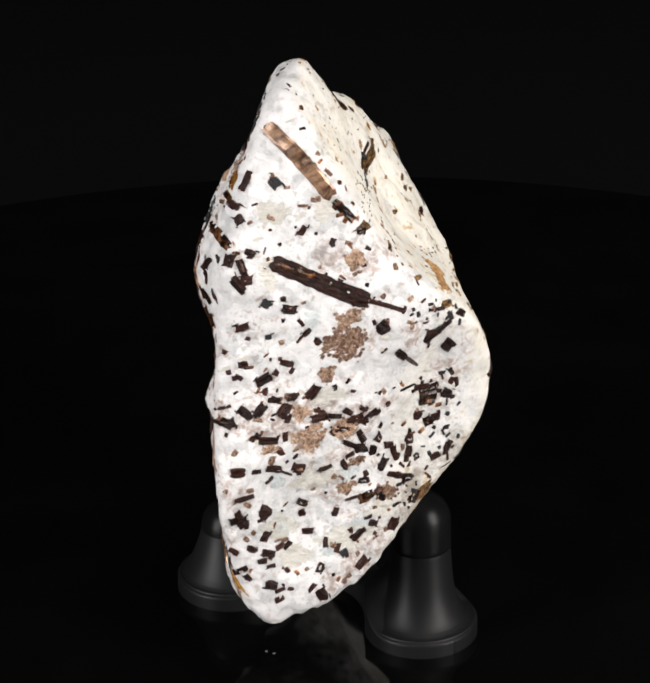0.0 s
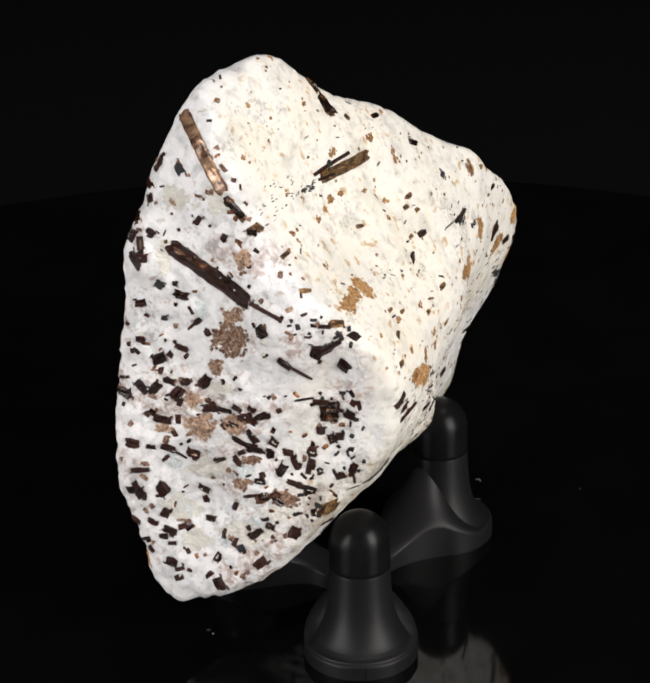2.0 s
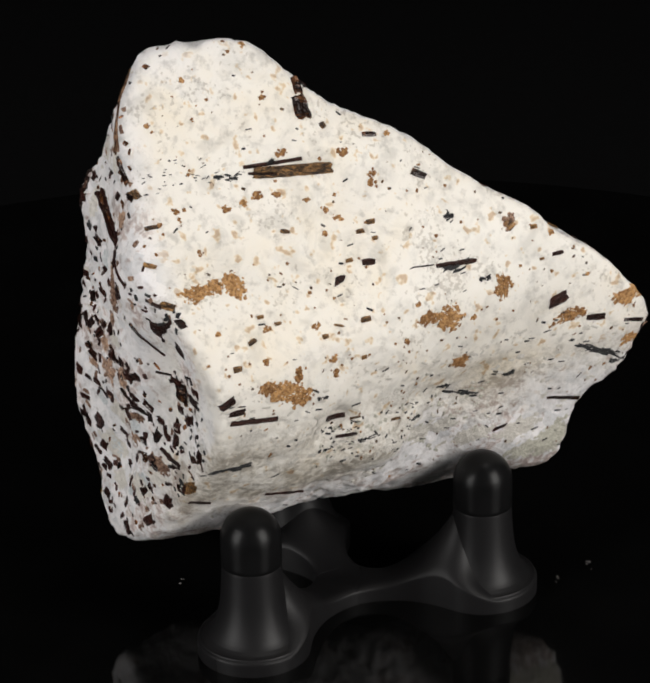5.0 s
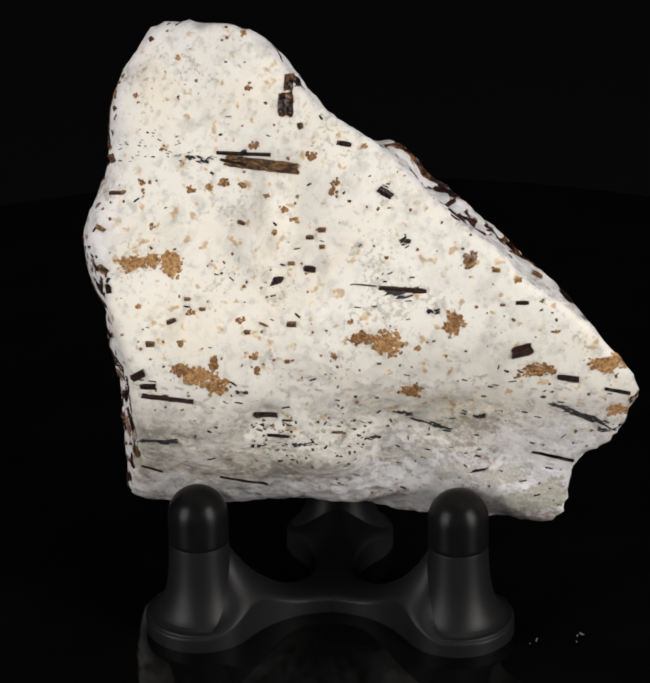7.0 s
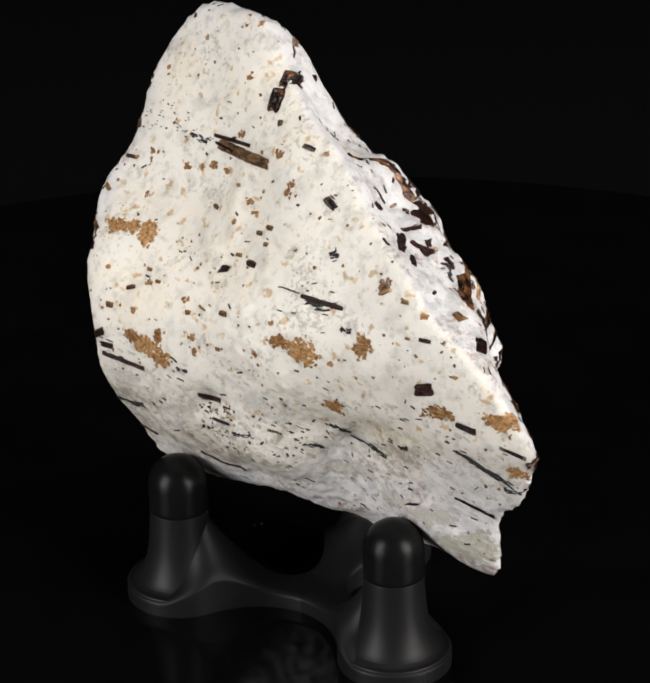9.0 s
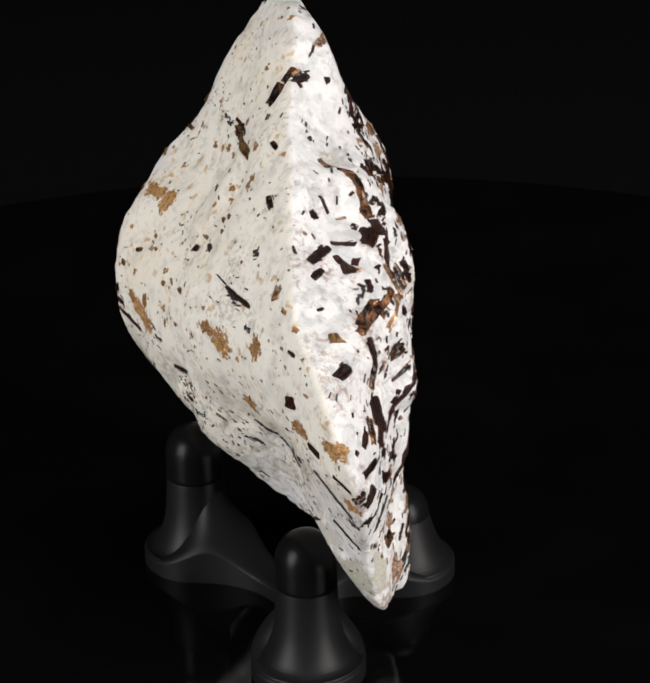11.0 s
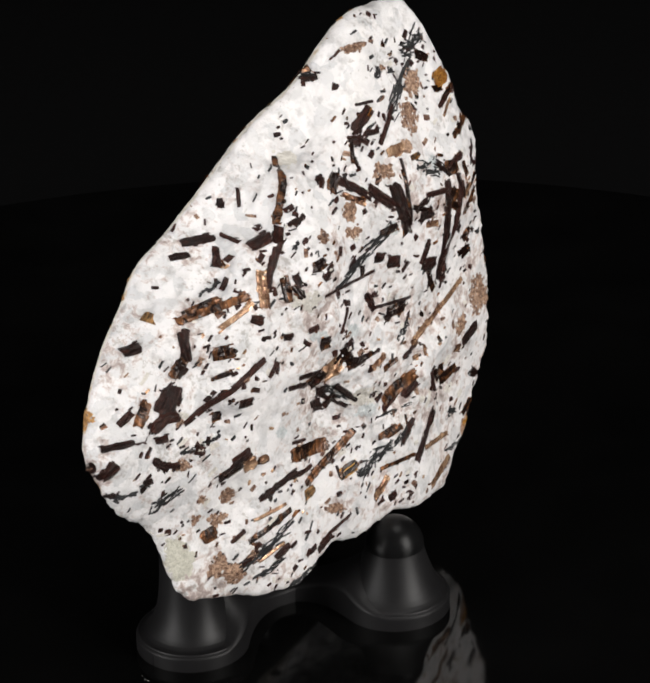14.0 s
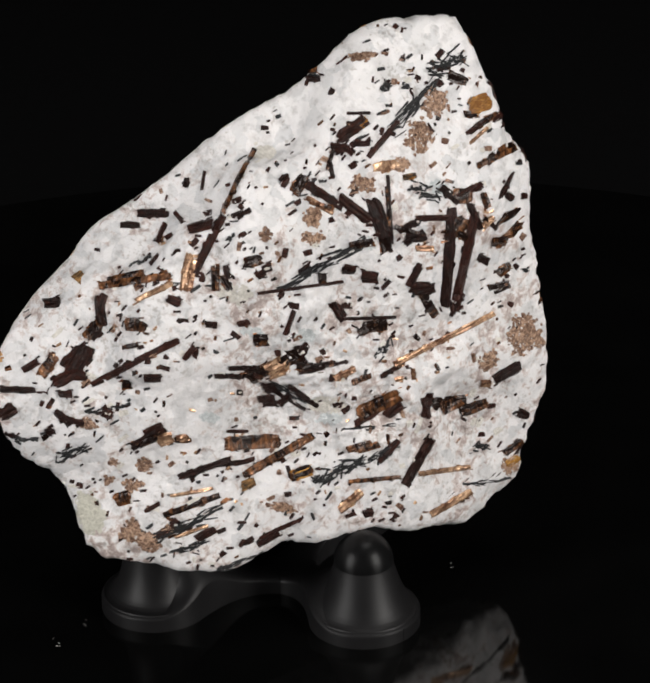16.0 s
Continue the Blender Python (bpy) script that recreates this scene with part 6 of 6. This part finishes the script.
crystal(BACK, 6.84, 37.70, 10.38, 38.11, 1.68, BRONZE)
crystal(BACK, -7.30, 30.30, -1.26, 26.46, 0.58, DARK)
crystal(BACK, -7.87, 28.11, -5.47, 28.21, 1.10, DARK)
crystal(BACK, 17.95, 25.71, 21.15, 27.19, 2.06, BRONZE)
crystal(BACK, 20.91, 25.29, 24.53, 26.43, 1.61, BRONZE)
crystal(BACK, 15.22, 27.72, 16.21, 24.70, 0.84, DARK)
crystal(BACK, -3.68, 16.90, -0.60, 17.81, 1.42, AMBER)
crystal(BACK, 5.97, 20.30, 9.08, 21.19, 0.84, BRONZE)
crystal(BACK, 8.92, 18.70, 11.83, 21.70, 1.03, DARK)
crystal(BACK, 6.72, 11.00, 8.10, 11.45, 1.10, DARK)
crystal(BACK, 27.82, 18.81, 30.23, 20.77, 0.97, BRONZE)
crystal(BACK, 27.85, 17.23, 30.05, 18.13, 1.29, AMBER)
crystal(BACK, 5.22, 66.79, 8.43, 66.91, 0.39, DARK)
crystal(BACK, 3.57, 61.74, 5.36, 62.42, 1.10, DARK)
crystal(BACK, 2.44, 59.02, 3.34, 62.10, 0.58, BRONZE)
crystal(BACK, 6.96, 65.02, 8.06, 66.09, 1.03, AMBER)
crystal(BACK, -2.46, 56.23, -0.64, 58.47, 1.29, BRONZE)
crystal(BACK, -0.13, 54.92, 3.15, 53.81, 0.77, BRONZE)
crystal(BACK, 10.61, 58.33, 11.05, 49.02, 0.52, DARK)
crystal(BACK, 13.36, 57.96, 14.58, 58.27, 0.58, AMBER)
crystal(BACK, 9.44, 59.06, 11.37, 59.65, 1.29, GOLD)
crystal(BACK, 27.60, 55.75, 28.42, 55.31, 0.97, DARK)
crystal(BACK, 22.97, 65.05, 27.02, 67.45, 0.90, BRONZE)
crystal(BACK, 22.17, 62.74, 24.85, 65.09, 0.52, GOLD)
crystal(BACK, -9.83, 52.76, -8.05, 53.90, 0.77, DARK)
crystal(BACK, 23.96, 52.54, 25.96, 51.12, 0.77, BRONZE)
crystal(BACK, 26.05, 49.06, 27.68, 49.98, 1.03, DARK)
crystal(BACK, 26.78, 45.45, 28.20, 46.29, 1.03, BRONZE)
crystal(BACK, 25.84, 42.27, 28.22, 43.29, 0.58, BRONZE)
crystal(BACK, 0.49, 56.21, 0.22, 57.39, 0.90, DARK)
crystal(BACK, -4.19, 57.73, -2.88, 58.61, 0.65, DARK)
crystal(BACK, -6.77, 45.68, -5.31, 46.13, 1.16, DARK)
crystal(BACK, 6.81, 44.85, 9.10, 44.58, 1.42, DARK)
crystal(BACK, 4.43, 46.06, 6.10, 45.69, 0.97, DARK)
crystal(BACK, 13.46, 43.09, 14.99, 46.04, 0.90, DARK)
crystal(BACK, 14.07, 42.61, 17.16, 43.05, 1.42, DARK)
crystal(BACK, 11.38, 51.36, 15.29, 50.16, 0.77, BRONZE)
crystal(BACK, 12.86, 49.00, 15.60, 50.75, 0.90, DARK)
crystal(BACK, -0.35, 72.33, 1.74, 72.31, 1.03, GREY)
crust(BACK, -31.12, 12.28, 1.9, 2.6, QUARTZ)
crust(BACK, -31.63, 14.45, 1.1, 1.2, QUARTZ)
crust(BACK, -27.86, 19.93, 0.95, 0.6, UMBER)
crust(BACK, -28.75, 17.35, 0.9, 0.7, UMBER)
crust(BACK, -24.67, 16.64, 1.0, 0.6, UMBER)
crust(BACK, -25.63, 11.24, 1.2, 0.8, UMBER)
crust(BACK, -23.68, 8.93, 1.7, 1.1, UMBER)
crust(BACK, -20.57, 10.20, 1.3, 0.7, UMBER)
crust(BACK, 7.02, 57.29, 1.9, 1.2, UMBER)
crust(BACK, 12.81, 59.89, 1.0, 1.3, UMBER)
crust(BACK, 0.42, 53.26, 1.6, 1.2, UMBER)
crust(BACK, 25.15, 32.75, 1.3, 1.6, UMBER)
crust(BACK, 8.00, 74.58, 1.9, 0.7, UMBER)
crust(BACK, -6.09, 50.35, 0.9, 1.1, UMBER)
crust(BACK, -5.38, 12.66, 1.5, 0.6, UMBER)
crust(END, -15.36, 12.58, 1.7, 1.2, ICE)
crust(END, -6.32, 18.08, 1.6, 1.0, ICE)
crust(END, -4.40, 11.03, 1.9, 1.1, ICE)
crust(END, -16.27, 19.22, 1.2, 1.0, ICE)
crust(END, -9.20, 8.13, 1.3, 0.9, ICE)
crust(END, -11.23, 39.56, 1.1, 1.5, ICE)
crust(END, -0.87, 14.75, 1.5, 1.1, UMBER)
crust(END, -5.61, 19.78, 1.1, 0.7, UMBER)
crust(END, 5.66, 26.55, 1.2, 1.2, UMBER)
crust(BACK, -1.13, 36.78, 1.6, 0.9, ICE)
crust(BACK, 2.24, 25.14, 2.2, 0.9, ICE)
crust(BACK, -8.20, 37.52, 1.5, 0.8, ICE)
crust(BACK, -14.58, 25.69, 1.8, 0.7, ICE)
crust(BACK, 17.83, 56.68, 1.2, 1.0, ICE)
crust(BACK, 8.06, 49.06, 1.2, 0.8, ICE)
crust(FRONT, 33.33, 13.94, 2.3, 2.4, QUARTZ)
crust(FRONT, 27.86, 12.77, 2.6, 1.2, QUARTZ)
crust(FRONT, 3.31, 19.78, 2.6, 1.2, PALE)
crust(FRONT, 14.39, 19.93, 2.4, 1.1, PALE)
crystal(FRONT, -29.97, 43.37, -27.21, 43.73, 1.42, DARK)
crystal(FRONT, -28.82, 46.65, -27.69, 45.77, 1.16, DARK)
crystal(FRONT, -25.04, 21.32, -25.01, 20.16, 0.90, DARK)
crystal(FRONT, -27.34, 62.32, -26.89, 61.06, 1.03, DARK)
crystal(FRONT, 15.31, 39.79, 17.06, 39.52, 0.58, GREY)
crystal(FRONT, 34.10, 30.22, 35.86, 29.94, 0.90, DARK)
crystal(FRONT, 21.51, 46.27, 20.74, 45.71, 1.55, TAN)
scatter()


# ---- motion: the turntable carries all round ----
def motions():
    for thing in (turntable, stand, specimen):
        walk(thing, [(0.5 * i, pose(0, 0, 0, 0, 0, SPIN * 0.5 * i)) for i in range(33)])


motions()
